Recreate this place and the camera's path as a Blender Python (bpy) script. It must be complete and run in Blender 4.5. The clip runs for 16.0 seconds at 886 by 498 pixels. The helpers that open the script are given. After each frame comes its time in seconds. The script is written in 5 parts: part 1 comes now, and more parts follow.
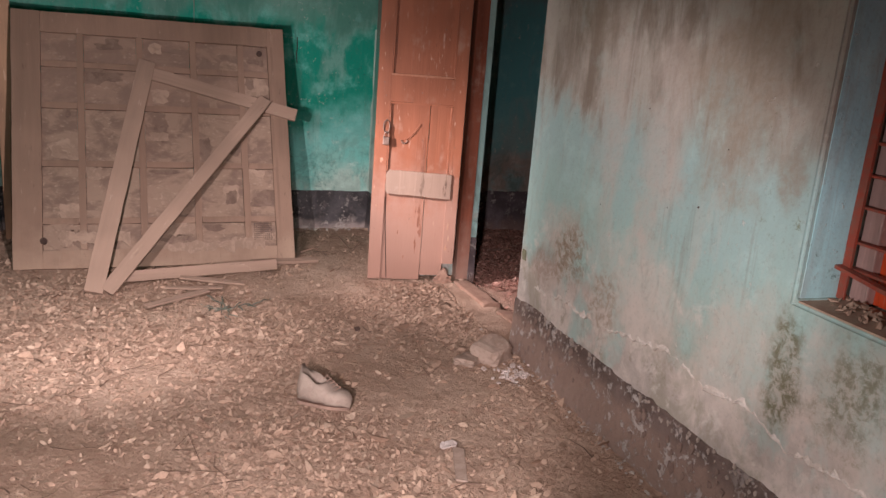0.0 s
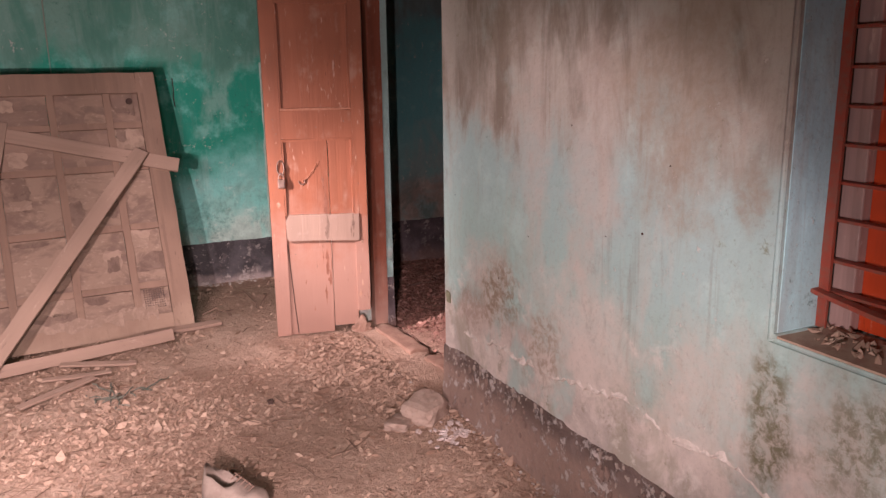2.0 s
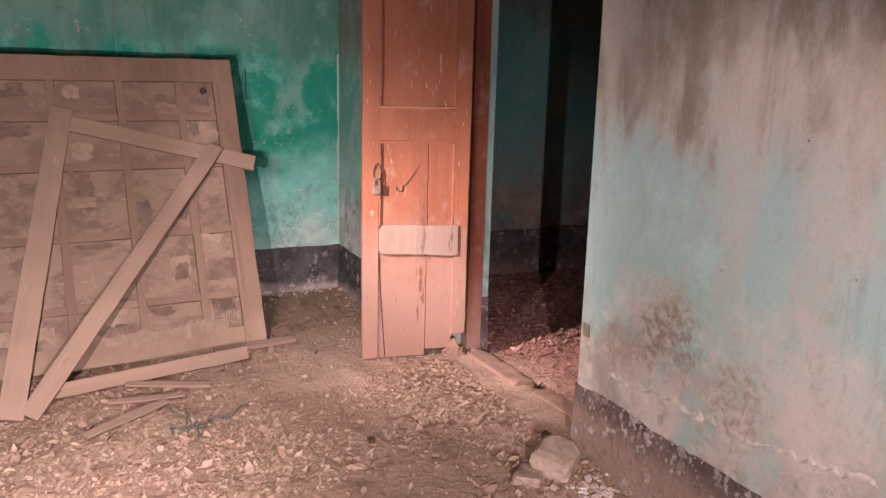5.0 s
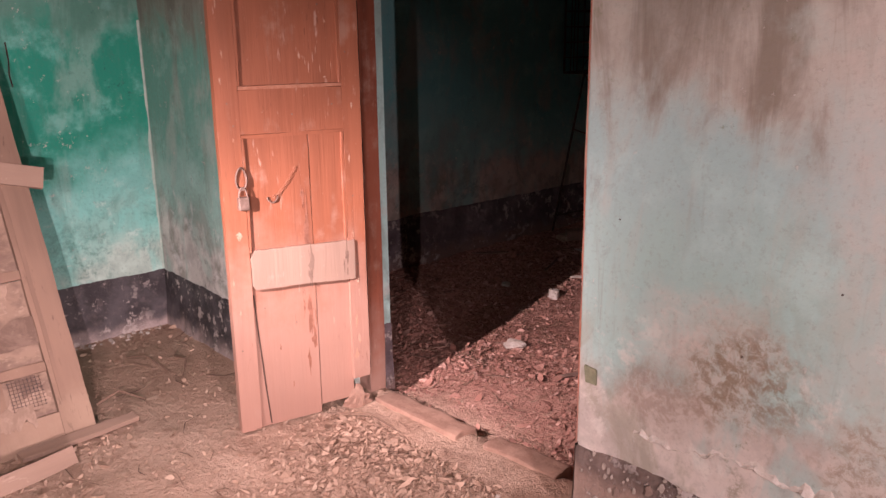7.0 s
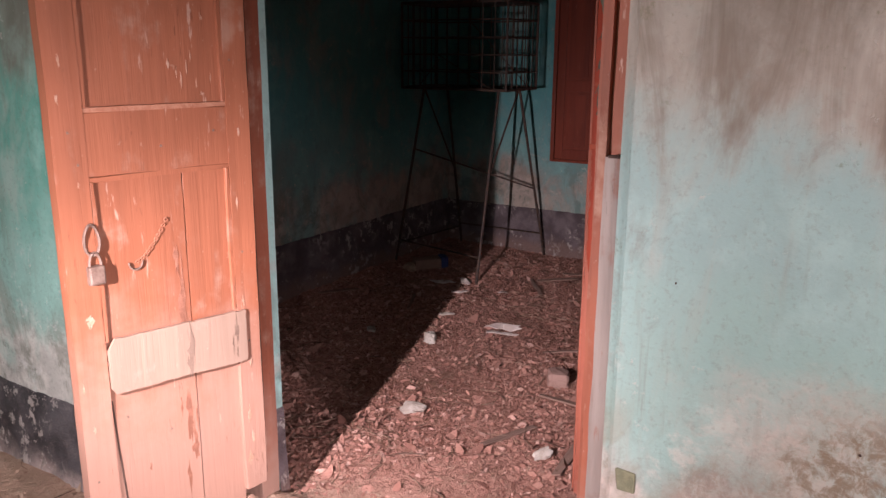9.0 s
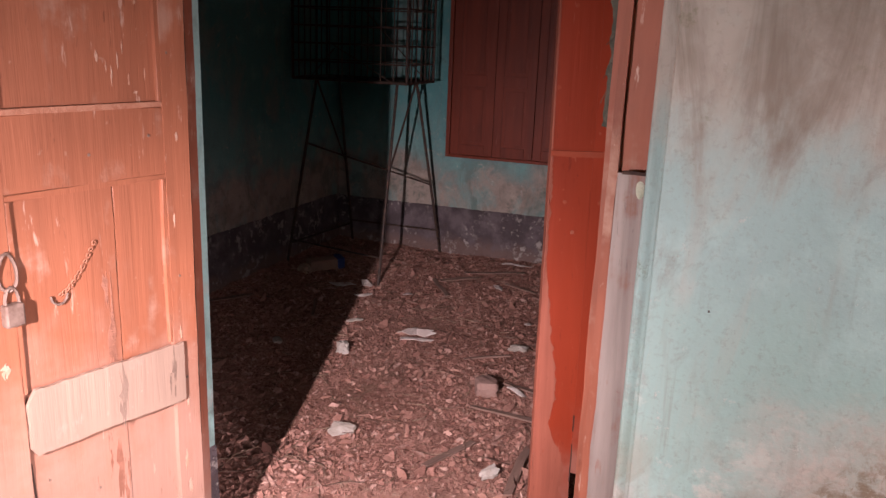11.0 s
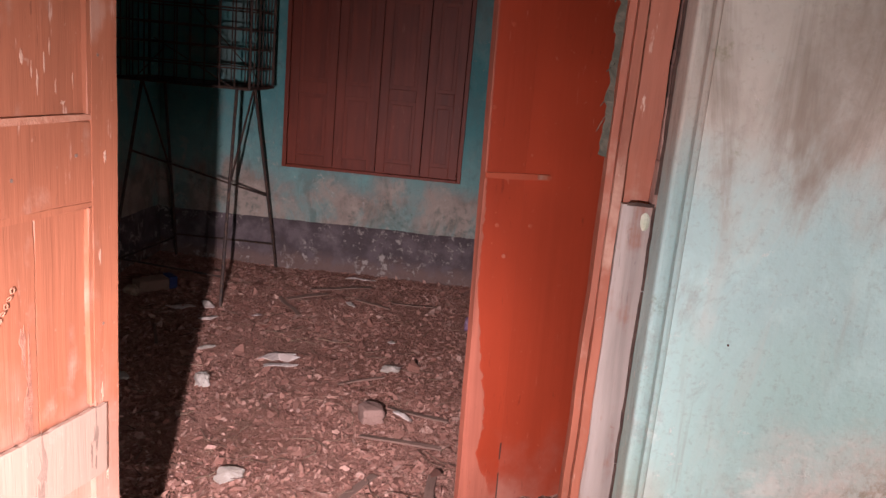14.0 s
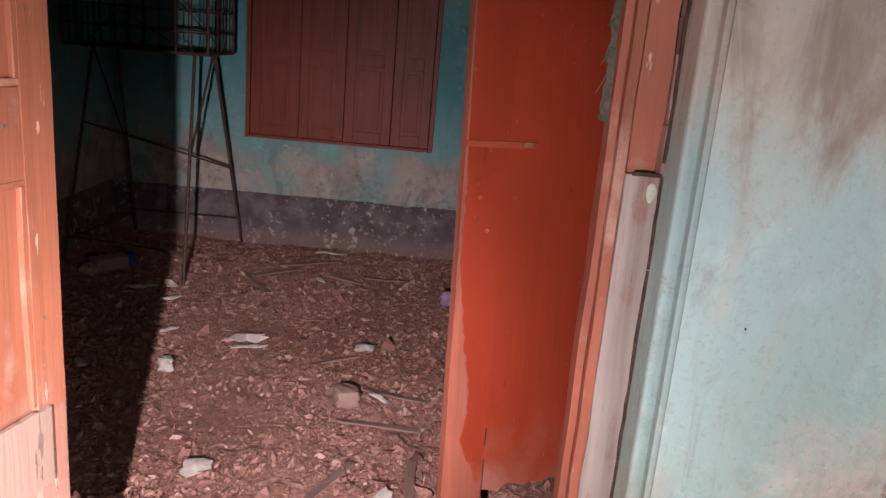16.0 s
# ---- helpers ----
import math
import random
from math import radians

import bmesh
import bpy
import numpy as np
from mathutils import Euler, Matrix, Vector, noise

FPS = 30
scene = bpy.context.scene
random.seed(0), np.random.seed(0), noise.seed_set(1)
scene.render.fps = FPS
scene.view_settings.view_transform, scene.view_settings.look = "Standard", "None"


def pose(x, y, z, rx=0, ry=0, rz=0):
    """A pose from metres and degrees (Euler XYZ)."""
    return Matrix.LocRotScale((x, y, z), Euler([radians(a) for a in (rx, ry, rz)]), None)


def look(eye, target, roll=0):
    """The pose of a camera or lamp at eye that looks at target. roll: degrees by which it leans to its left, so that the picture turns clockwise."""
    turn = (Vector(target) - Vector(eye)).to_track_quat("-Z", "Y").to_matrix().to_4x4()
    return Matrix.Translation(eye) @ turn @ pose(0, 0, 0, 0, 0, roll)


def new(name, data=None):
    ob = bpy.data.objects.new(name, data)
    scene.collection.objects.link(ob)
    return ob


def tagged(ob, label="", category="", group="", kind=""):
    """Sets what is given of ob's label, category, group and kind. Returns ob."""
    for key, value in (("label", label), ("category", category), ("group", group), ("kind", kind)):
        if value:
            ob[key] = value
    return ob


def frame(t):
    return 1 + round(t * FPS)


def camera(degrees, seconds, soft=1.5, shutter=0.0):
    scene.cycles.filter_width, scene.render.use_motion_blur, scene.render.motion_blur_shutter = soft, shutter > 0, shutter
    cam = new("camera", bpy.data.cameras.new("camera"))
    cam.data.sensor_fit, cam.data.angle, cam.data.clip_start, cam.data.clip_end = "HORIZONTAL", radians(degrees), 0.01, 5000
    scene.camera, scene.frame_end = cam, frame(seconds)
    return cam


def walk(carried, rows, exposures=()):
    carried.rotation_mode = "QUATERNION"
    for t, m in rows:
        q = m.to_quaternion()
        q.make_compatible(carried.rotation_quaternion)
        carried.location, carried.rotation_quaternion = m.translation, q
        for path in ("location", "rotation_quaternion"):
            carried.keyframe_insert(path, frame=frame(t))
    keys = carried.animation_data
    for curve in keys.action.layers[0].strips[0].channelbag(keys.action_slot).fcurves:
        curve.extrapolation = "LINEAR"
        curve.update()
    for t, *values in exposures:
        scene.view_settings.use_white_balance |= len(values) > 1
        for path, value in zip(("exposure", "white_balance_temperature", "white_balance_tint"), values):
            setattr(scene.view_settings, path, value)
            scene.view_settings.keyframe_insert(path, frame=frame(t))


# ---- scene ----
cam = camera(58.3, 16.0)
METRES, EYE, TILT, LEAN, TURN = 4.6, 1.54, 0.0, 0.0, -20.0
ROWS = [
    (0.0, 0.0, 0.0, 0.0, 1.14, -14.55, -4.38),
    (0.5, 0.0032, 0.0397, 0.0, 0.57, -14.28, -3.67),
    (1.0, 0.0168, 0.0699, 0.0002, -3.71, -13.79, -1.74),
    (1.5, 0.0213, 0.0852, -0.0002, -5.44, -13.51, 0.54),
    (2.0, 0.0067, 0.0984, 0.0041, -6.13, -12.99, 0.75),
    (2.5, -0.0046, 0.1093, 0.0046, -6.57, -12.52, 0.81),
    (3.0, -0.0133, 0.1092, 0.0029, -6.09, -12.11, -0.65),
    (3.5, -0.025, 0.1108, 0.0024, -3.32, -12.0, -2.5),
    (4.0, -0.0439, 0.1266, 0.0009, -2.69, -12.15, -2.82),
    (6.5, -0.174, 0.399, -0.0092, -16.77, -14.6, 1.35),
    (7.0, -0.1721, 0.4521, -0.0103, -21.96, -14.83, 0.67),
    (7.5, -0.1787, 0.4918, -0.0084, -24.45, -15.0, -0.33),
    (8.0, -0.1895, 0.5469, -0.0113, -30.02, -14.47, -1.63),
    (8.5, -0.2131, 0.5894, -0.0076, -34.92, -14.08, -2.24),
    (9.0, -0.2047, 0.6363, -0.0133, -38.77, -14.0, -0.45),
    (11.5, -0.2235, 0.7469, -0.0076, -51.08, -14.56, -2.03),
    (12.0, -0.2161, 0.783, -0.0101, -52.81, -14.3, -0.76),
    (12.5, -0.2194, 0.8077, -0.0097, -56.26, -13.95, -1.87),
    (13.0, -0.2368, 0.8231, -0.008, -59.52, -13.72, -3.57),
    (13.5, -0.2427, 0.8249, -0.0076, -61.87, -13.5, -4.42),
    (14.0, -0.2474, 0.8249, -0.0085, -65.04, -13.42, -5.11),
    (14.5, -0.254, 0.827, -0.01, -66.73, -13.69, -5.36),
    (15.0, -0.2628, 0.8308, -0.0092, -67.41, -14.26, -5.29),
    (15.5, -0.2528, 0.8392, -0.0114, -67.61, -14.67, -5.25),
    (16.0, -0.2159, 0.8468, -0.0142, -67.53, -15.46, -4.78),
]
EXPOSURES = [
    (0, -0.4, 6300, 5.0), (0.5, -0.35, 6300, 5.0), (1, 0.1, 6300, 10.0), (1.5, -0.15, 6700, 19.0), (2, -0.2, 6750, 21.0),
    (2.5, -0.1, 6800, 23.0), (3, 0.0, 6850, 25.0), (3.5, 0.0, 6900, 27.0), (4, -0.1, 6350, 8.0), (6.5, 0.0, 7030, 28.7),
    (7, 0.1, 6870, 25.3), (7.5, 0.15, 6700, 22.0), (8, 0.35, 6540, 18.2), (8.5, 0.35, 6380, 14.4), (9, 0.35, 6210, 10.5),
    (11.5, 0.2, 6400, 15.0), (12, 0.0, 6400, 15.0), (12.5, 0.3, 6340, 14.4), (13, 0.4, 6280, 13.7), (13.5, 0.55, 6200, 12.0),
    (14, 0.6, 6200, 12.0), (14.5, 0.55, 6200, 12.0), (15, 0.45, 6200, 12.0), (15.5, 0.4, 6150, 10.5), (16, 0.4, 6100, 9.0),
]
walk(cam, [(t, pose(0, 0, EYE, TILT, LEAN, TURN) @ pose(METRES * x, METRES * y, METRES * z, 90 + pitch, roll, yaw)) for t, x, y, z, yaw, pitch, roll in ROWS], EXPOSURES)

# ---- light: night; the torch that is carried along, standing at places of the walk ----
world = bpy.data.worlds.new("night")
scene.world = world
world.use_nodes = True
world.node_tree.nodes["Background"].inputs[0].default_value = (0.5, 0.6, 0.8, 1)
world.node_tree.nodes["Background"].inputs[1].default_value = 0.002


def torch(name, eye, target, watts, cone, blend):
    lamp = bpy.data.lights.new(name, "SPOT")
    lamp.energy, lamp.spot_size, lamp.spot_blend, lamp.shadow_soft_size = watts, radians(cone), blend, 0.012
    lamp.color = (1.0, 0.84, 0.86)
    ob = new(name, lamp)
    ob.matrix_world = look(eye, target)
    return ob


# each lamp stands where the torch is held at that point of the walk, low and to one side of the eye
torch("torch_start_low", (-0.24, 0.09, 1.29), (0.2, 2.4, 0.0), 690, 53, 0.6)
torch("torch_start", (-0.01, 0.45, 1.29), (0.3, 2.5, 0.0), 120, 120, 0.4)
torch("torch_window", (-0.01, 0.45, 1.29), (1.74, 1.4, 0.9), 36, 64, 0.8)
torch("torch_pier", (-0.01, 0.45, 1.29), (1.74, 2.6, 0.9), 104, 38, 0.5)
torch("torch_middle", (-0.18, 2.59, 1.25), (-0.35, 5.2, 0.35), 285, 104, 0.9)
torch("torch_leaf", (-0.18, 2.59, 1.25), (1.42, 4.83, 0.8), 62, 36, 0.7)
torch("torch_middle_pier", (-0.18, 2.59, 1.25), (1.74, 2.75, 0.8), 40, 60, 0.5)
torch("torch_room_side", (-0.14, 3.10, 1.26), (3.05, 5.0, 0.0), 42, 36, 1.0)
torch("torch_door", (0.205, 4.25, 1.245), (1.74, 2.4, 0.8), 16, 120, 0.4)
torch("torch_far_corner", (0.205, 4.25, 1.245), (4.6, 6.4, 0.8), 45, 120, 0.4)
torch("torch_room_wide", (0.205, 4.25, 1.245), (3.3, 4.8, 0.0), 135, 80, 1.0)
torch("torch_room", (0.205, 4.25, 1.245), (3.5, 4.85, 0.0), 300, 50, 1.0)


# ---- materials ----
class Nodes:
    """A small builder for node materials."""

    def __init__(self, name, rough=0.85, spec=0.3):
        self.m = bpy.data.materials.new(name)
        self.m.use_nodes = True
        self.t = self.m.node_tree
        self.b = self.t.nodes["Principled BSDF"]
        self.b.inputs["Roughness"].default_value = rough
        self.b.inputs["Specular IOR Level"].default_value = spec

    def put(self, socket, v):
        if isinstance(v, (int, float)):
            socket.default_value = v
        elif isinstance(v, tuple):
            socket.default_value = (*v, 1) if len(v) == 3 and len(socket.default_value) == 4 else v
        else:
            self.t.links.new(v, socket)

    def pos(self):
        return self.t.nodes.new("ShaderNodeNewGeometry").outputs["Position"]

    def obj(self):
        """Local coordinates, shifted at random from thing to thing."""
        c = self.t.nodes.new("ShaderNodeTexCoord").outputs["Object"]
        r = self.t.nodes.new("ShaderNodeObjectInfo").outputs["Random"]
        k = self.math("MULTIPLY", r, 37.0)
        a = self.t.nodes.new("ShaderNodeVectorMath")
        self.put(a.inputs[0], c)
        self.put(a.inputs[1], k)
        return a.outputs[0]

    def scale(self, v, s):
        n = self.t.nodes.new("ShaderNodeVectorMath")
        n.operation = "MULTIPLY"
        self.put(n.inputs[0], v)
        n.inputs[1].default_value = s
        return n.outputs[0]

    def noise(self, v, s, detail=4.0, rough=0.55, distort=0.0):
        n = self.t.nodes.new("ShaderNodeTexNoise")
        self.put(n.inputs["Vector"], v)
        n.inputs["Scale"].default_value, n.inputs["Detail"].default_value = s, detail
        n.inputs["Roughness"].default_value, n.inputs["Distortion"].default_value = rough, distort
        return n.outputs["Fac"]

    def math(self, op, a, b=0.0, clamp=False):
        n = self.t.nodes.new("ShaderNodeMath")
        n.operation, n.use_clamp = op, clamp
        self.put(n.inputs[0], a)
        self.put(n.inputs[1], b)
        return n.outputs[0]

    def step(self, v, lo, hi):
        n = self.t.nodes.new("ShaderNodeMapRange")
        n.interpolation_type = "SMOOTHSTEP"
        self.put(n.inputs["Value"], v)
        n.inputs["From Min"].default_value, n.inputs["From Max"].default_value = lo, hi
        return n.outputs["Result"]

    def mix(self, f, a, b):
        n = self.t.nodes.new("ShaderNodeMix")
        n.data_type = "RGBA"
        self.put(n.inputs[0], f)
        self.put(n.inputs[6], a)
        self.put(n.inputs[7], b)
        return n.outputs[2]

    def xyz(self, v):
        n = self.t.nodes.new("ShaderNodeSeparateXYZ")
        self.put(n.inputs[0], v)
        return n.outputs

    def finish(self, colour, bump=None, strength=0.3, distance=0.01, rough=None):
        self.put(self.b.inputs["Base Color"], colour)
        if rough is not None:
            self.put(self.b.inputs["Roughness"], rough)
        if bump is not None:
            n = self.t.nodes.new("ShaderNodeBump")
            n.inputs["Strength"].default_value, n.inputs["Distance"].default_value = strength, distance
            self.put(n.inputs["Height"], bump)
            self.t.links.new(n.outputs[0], self.b.inputs["Normal"])
        return self.m


def wall_paint(name, low, high, turn_z, stain, stain_z, stain_dark, damp, damp_z, damp_amount, mould=(0.06, 0.08, 0.05), mould_at=0.60, patches=()):
    """Old distemper on plaster: two paint tones, streaked stains from above, salt and damp above the dado, specks of mould."""
    n = Nodes(name, 0.9, 0.15)
    p = n.pos()
    z = n.xyz(p)[2]
    big, mid, fine = n.noise(p, 1.7, 5, 0.6), n.noise(p, 5.0, 6, 0.65), n.noise(p, 38.0, 4, 0.65)
    blot = n.noise(n.scale(p, (1.0, 1.0, 0.55)), 3.1, 5, 0.62, 0.4)
    streak = n.noise(n.scale(p, (6.0, 6.0, 1.1)), 1.0, 6, 0.7, 1.2)
    wob = n.math("ADD", n.math("MULTIPLY", n.math("SUBTRACT", big, 0.5), 1.1), n.math("MULTIPLY", n.math("SUBTRACT", mid, 0.5), 0.4))
    zz = n.math("ADD", z, wob)
    col = n.mix(n.step(zz, turn_z - 0.2, turn_z + 0.2), low, high)
    col = n.mix(n.math("MULTIPLY", n.step(mid, 0.5, 0.7), 0.4), col, tuple(min(1, c * 1.22 + 0.05) for c in low))
    col = n.mix(n.math("MULTIPLY", n.step(blot, 0.50, 0.64), 0.55), col, tuple(0.42 * a + 0.28 * b + 0.30 * c for a, b, c in zip(damp, stain, low)))
    col = n.mix(n.math("MULTIPLY", n.step(streak, 0.5, 0.7), 0.3), col, stain)
    zs = n.math("ADD", z, n.math("ADD", n.math("MULTIPLY", wob, 0.6), n.math("ADD", n.math("MULTIPLY", n.math("SUBTRACT", streak, 0.5), 0.35), n.math("MULTIPLY", n.math("SUBTRACT", blot, 0.5), 0.7))))
    sc = n.mix(n.step(n.math("ADD", n.math("MULTIPLY", streak, 0.5), n.math("MULTIPLY", blot, 0.5)), 0.44, 0.6), stain, stain_dark)
    sc = n.mix(n.math("MULTIPLY", n.step(mid, 0.52, 0.7), 0.45), sc, tuple(0.5 * a + 0.5 * b for a, b in zip(low, stain)))
    col = n.mix(n.math("MULTIPLY", n.step(zs, stain_z - 0.10, stain_z + 0.20), 0.92), col, sc)
    zd = n.math("ADD", z, n.math("MULTIPLY", wob, 0.7))
    band = n.math("SUBTRACT", 1.0, n.step(zd, damp_z - 0.12, damp_z + 0.14))
    band = n.math("MULTIPLY", band, n.math("ADD", n.math("MULTIPLY", n.step(blot, 0.36, 0.56), damp_amount), damp_amount * 0.25), True)
    col = n.mix(band, col, n.mix(n.step(mid, 0.42, 0.6), damp, tuple(c * 0.74 for c in damp)))
    specks = n.math("MULTIPLY", n.step(n.noise(p, 15.0, 7, 0.78), mould_at, mould_at + 0.10), n.step(n.noise(n.scale(p, (1, 1, 0.6)), 2.3, 3), 0.47, 0.63))
    col = n.mix(n.math("MULTIPLY", specks, 0.7), col, mould)
    low_m = n.math("MULTIPLY", n.math("SUBTRACT", 1.0, n.step(n.math("ADD", z, n.math("MULTIPLY", wob, 0.5)), 0.35, 0.85)), n.step(n.noise(n.scale(p, (1.0, 1.0, 0.7)), 4.3, 4, 0.6), 0.50, 0.62))
    low_m = n.math("MULTIPLY", low_m, n.step(n.noise(p, 21.0, 7, 0.78), 0.47, 0.62))
    col = n.mix(n.math("MULTIPLY", low_m, 0.62), col, tuple(0.5 * a + 0.5 * b for a, b in zip(mould, stain_dark)))
    moss = n.math("MULTIPLY", n.math("SUBTRACT", 1.0, n.step(n.math("ADD", z, n.math("MULTIPLY", wob, 0.8)), 0.45, 1.0)), n.step(n.noise(n.scale(p, (1.0, 1.0, 0.8)), 3.4, 6, 0.68, 0.6), 0.49, 0.60))
    col = n.mix(n.math("MULTIPLY", moss, 0.55), col, tuple(0.45 * a + 0.55 * b for a, b in zip(stain, mould)))
    salt = n.math("MULTIPLY", n.math("SUBTRACT", 1.0, n.step(z, 0.6, 1.0)), n.step(n.noise(p, 6.3, 7, 0.72, 0.4), 0.55, 0.66))
    col = n.mix(n.math("MULTIPLY", salt, 0.55), col, tuple(min(0.7, c * 1.25) for c in damp))
    drip = n.math("MULTIPLY", n.step(n.noise(n.scale(p, (22.0, 22.0, 1.6)), 1.0, 4, 0.65, 0.5), 0.56, 0.70), n.step(big, 0.44, 0.58))
    col = n.mix(n.math("MULTIPLY", drip, 0.30), col, stain_dark)
    # single stains of their own shape: (y, z, half width, half height, colour, strength, raggedness)
    for k, (py, pz, ry, rz, tint, amount, rag) in enumerate(patches):
        xyz = n.xyz(p)
        dy = n.math("MULTIPLY", n.math("SUBTRACT", xyz[1], py), 1.0 / ry)
        dz = n.math("MULTIPLY", n.math("SUBTRACT", z, pz), 1.0 / rz)
        d = n.math("SQRT", n.math("ADD", n.math("MULTIPLY", dy, dy), n.math("MULTIPLY", dz, dz)))
        d = n.math("ADD", d, n.math("ADD", n.math("MULTIPLY", n.math("SUBTRACT", mid, 0.5), 2.4), n.math("MULTIPLY", n.math("SUBTRACT", big, 0.5), 1.2)))
        m = n.math("SUBTRACT", 1.0, n.step(d, 0.35, 1.15))
        m = n.math("MULTIPLY", m, n.math("ADD", 1.0 - rag, n.math("MULTIPLY", n.step(n.noise(p, 17.0 + k, 7, 0.75, 0.4), 0.42, 0.60), rag)))
        col = n.mix(n.math("MULTIPLY", m, amount), col, tint)
    speck = n.noise(p, 75.0, 3, 0.7)
    col = n.mix(n.math("MULTIPLY", n.step(speck, 0.52, 0.72), 0.28), col, tuple(0.55 * c for c in stain))
    flakes = n.math("MULTIPLY", n.step(n.noise(p, 26.0, 5, 0.72), 0.62, 0.68), n.step(big, 0.45, 0.6))
    col = n.mix(n.math("MULTIPLY", flakes, 0.6), col, (0.60, 0.55, 0.50))
    pits = n.step(n.noise(p, 30.0, 2, 0.4), 0.845, 0.86)
    grime = n.math("MULTIPLY", n.step(n.noise(n.scale(p, (1.0, 1.0, 0.6)), 9.0, 7, 0.75, 0.5), 0.53, 0.68), n.step(n.noise(p, 2.7, 3), 0.42, 0.6))
    col = n.mix(n.math("MULTIPLY", grime, 0.38), col, tuple(0.5 * c for c in stain))
    col = n.mix(pits, col, (0.09, 0.07, 0.06))
    h = n.math("ADD", n.math("MULTIPLY", fine, 0.12), n.math("ADD", n.math("ADD", mid, n.math("MULTIPLY", blot, 0.8)), n.math("SUBTRACT", n.math("MULTIPLY", flakes, 0.25), pits)))
    return n.finish(col, h, 0.5, 0.016)


def dado_paint(name, dark, dust, dust_z):
    n = Nodes(name, 0.75, 0.3)
    p = n.pos()
    z = n.xyz(p)[2]
    mid, fine, big = n.noise(p, 7.0, 5, 0.6), n.noise(p, 32.0, 5, 0.7), n.noise(p, 2.2, 3)
    col = n.mix(n.step(mid, 0.4, 0.65), dark, tuple(c * 1.7 + 0.015 for c in dark))
    low = n.math("SUBTRACT", 1.0, n.step(n.math("ADD", z, n.math("MULTIPLY", n.math("SUBTRACT", mid, 0.5), 0.25)), dust_z - 0.05, dust_z + 0.06))
    col = n.mix(n.math("MULTIPLY", low, 0.85), col, dust)
    chips = n.math("MULTIPLY", n.step(n.noise(p, 17.0, 6, 0.75), 0.54, 0.60), n.step(big, 0.38, 0.56))
    col = n.mix(n.math("MULTIPLY", chips, 0.8), col, (0.55, 0.48, 0.44))
    col = n.mix(n.math("MULTIPLY", n.step(n.noise(p, 26.0, 6, 0.75), 0.5, 0.7), 0.4), col, tuple(c * 0.45 for c in dust))
    return n.finish(col, n.math("ADD", n.math("ADD", fine, mid), n.math("MULTIPLY", chips, 0.5)), 0.7, 0.014)


def wood(name, base, worn, dust, axis, dust_z=-9.0, wear=0.5, rough=0.6, grain=1.0, tone=0.68):
    """Painted or bare wood; grain along the local axis; dust_z: height up to which dust and scuffs have taken over."""
    n = Nodes(name, rough, 0.35)
    c = n.obj()
    s = [16.0 * grain] * 3
    s[axis] = 0.9 * grain
    g = n.noise(n.scale(c, tuple(s)), 1.0, 5, 0.65, 0.6)
    fine = n.noise(n.scale(c, tuple(k * 4.5 for k in s)), 1.0, 3, 0.6)
    mid, big = n.noise(c, 5.0, 5, 0.65), n.noise(c, 1.9, 3)
    col = n.mix(n.step(g, 0.32, 0.7), base, tuple(k * tone for k in base))
    col = n.mix(n.math("MULTIPLY", n.step(big, 0.4, 0.7), 0.45), col, tuple(min(1.0, k * 1.3) for k in base))
    w = n.step(n.math("ADD", n.math("MULTIPLY", mid, 0.65), n.math("MULTIPLY", g, 0.35)), 0.66 - 0.16 * wear, 0.76 - 0.1 * wear)
    col = n.mix(n.math("MULTIPLY", w, wear), col, worn)
    if dust_z > -5:
        z = n.xyz(n.pos())[2]
        lo = n.math("SUBTRACT", 1.0, n.step(n.math("ADD", z, n.math("MULTIPLY", n.math("SUBTRACT", mid, 0.5), 0.8)), dust_z - 0.25, dust_z + 0.25))
        col = n.mix(n.math("MULTIPLY", lo, 0.75), col, dust)
    spots = n.step(n.noise(c, 42.0, 3, 0.6), 0.69, 0.73)
    col = n.mix(n.math("MULTIPLY", spots, 0.5), col, worn)
    sv = [34.0] * 3
    sv[axis] = 6.5
    scr = n.math("MULTIPLY", n.step(n.noise(n.scale(c, tuple(sv)), 1.0, 5, 0.7, 0.3), 0.62, 0.68), n.step(n.noise(c, 3.2, 2), 0.46, 0.58))
    col = n.mix(n.math("MULTIPLY", scr, min(1.0, wear + 0.2)), col, tuple(min(0.75, k * 1.12 + 0.03) for k in worn))
    dk = n.math("MULTIPLY", n.step(n.noise(n.scale(c, tuple(k * 1.3 for k in sv)), 1.7, 5, 0.7, 0.4), 0.60, 0.70), n.step(n.noise(c, 2.6, 2), 0.48, 0.6))
    col = n.mix(n.math("MULTIPLY", dk, 0.55), col, tuple(0.38 * k for k in base))
    h = n.math("ADD", n.math("MULTIPLY", g, 0.7), n.math("ADD", n.math("MULTIPLY", fine, 0.35), n.math("MULTIPLY", w, -0.3)))
    return n.finish(col, h, 0.55, 0.005, n.math("ADD", rough, n.math("MULTIPLY", w, 0.25), True))


def dusty(name, a, b, c, s=9.0, rough=0.9, strength=0.4, d=0.006, flat=(1.0, 1.0, 1.0)):
    n = Nodes(name, rough, 0.2)
    o = n.obj()
    mid, fine = n.noise(n.scale(o, flat), s, 6, 0.68, 0.5), n.noise(n.scale(o, flat), s * 6, 4, 0.65)
    col = n.mix(n.step(mid, 0.40, 0.58), a, b)
    col = n.mix(n.math("MULTIPLY", n.step(fine, 0.55, 0.72), 0.6), col, c)
    return n.finish(col, n.math("ADD", mid, n.math("MULTIPLY", fine, 0.6)), strength, d)


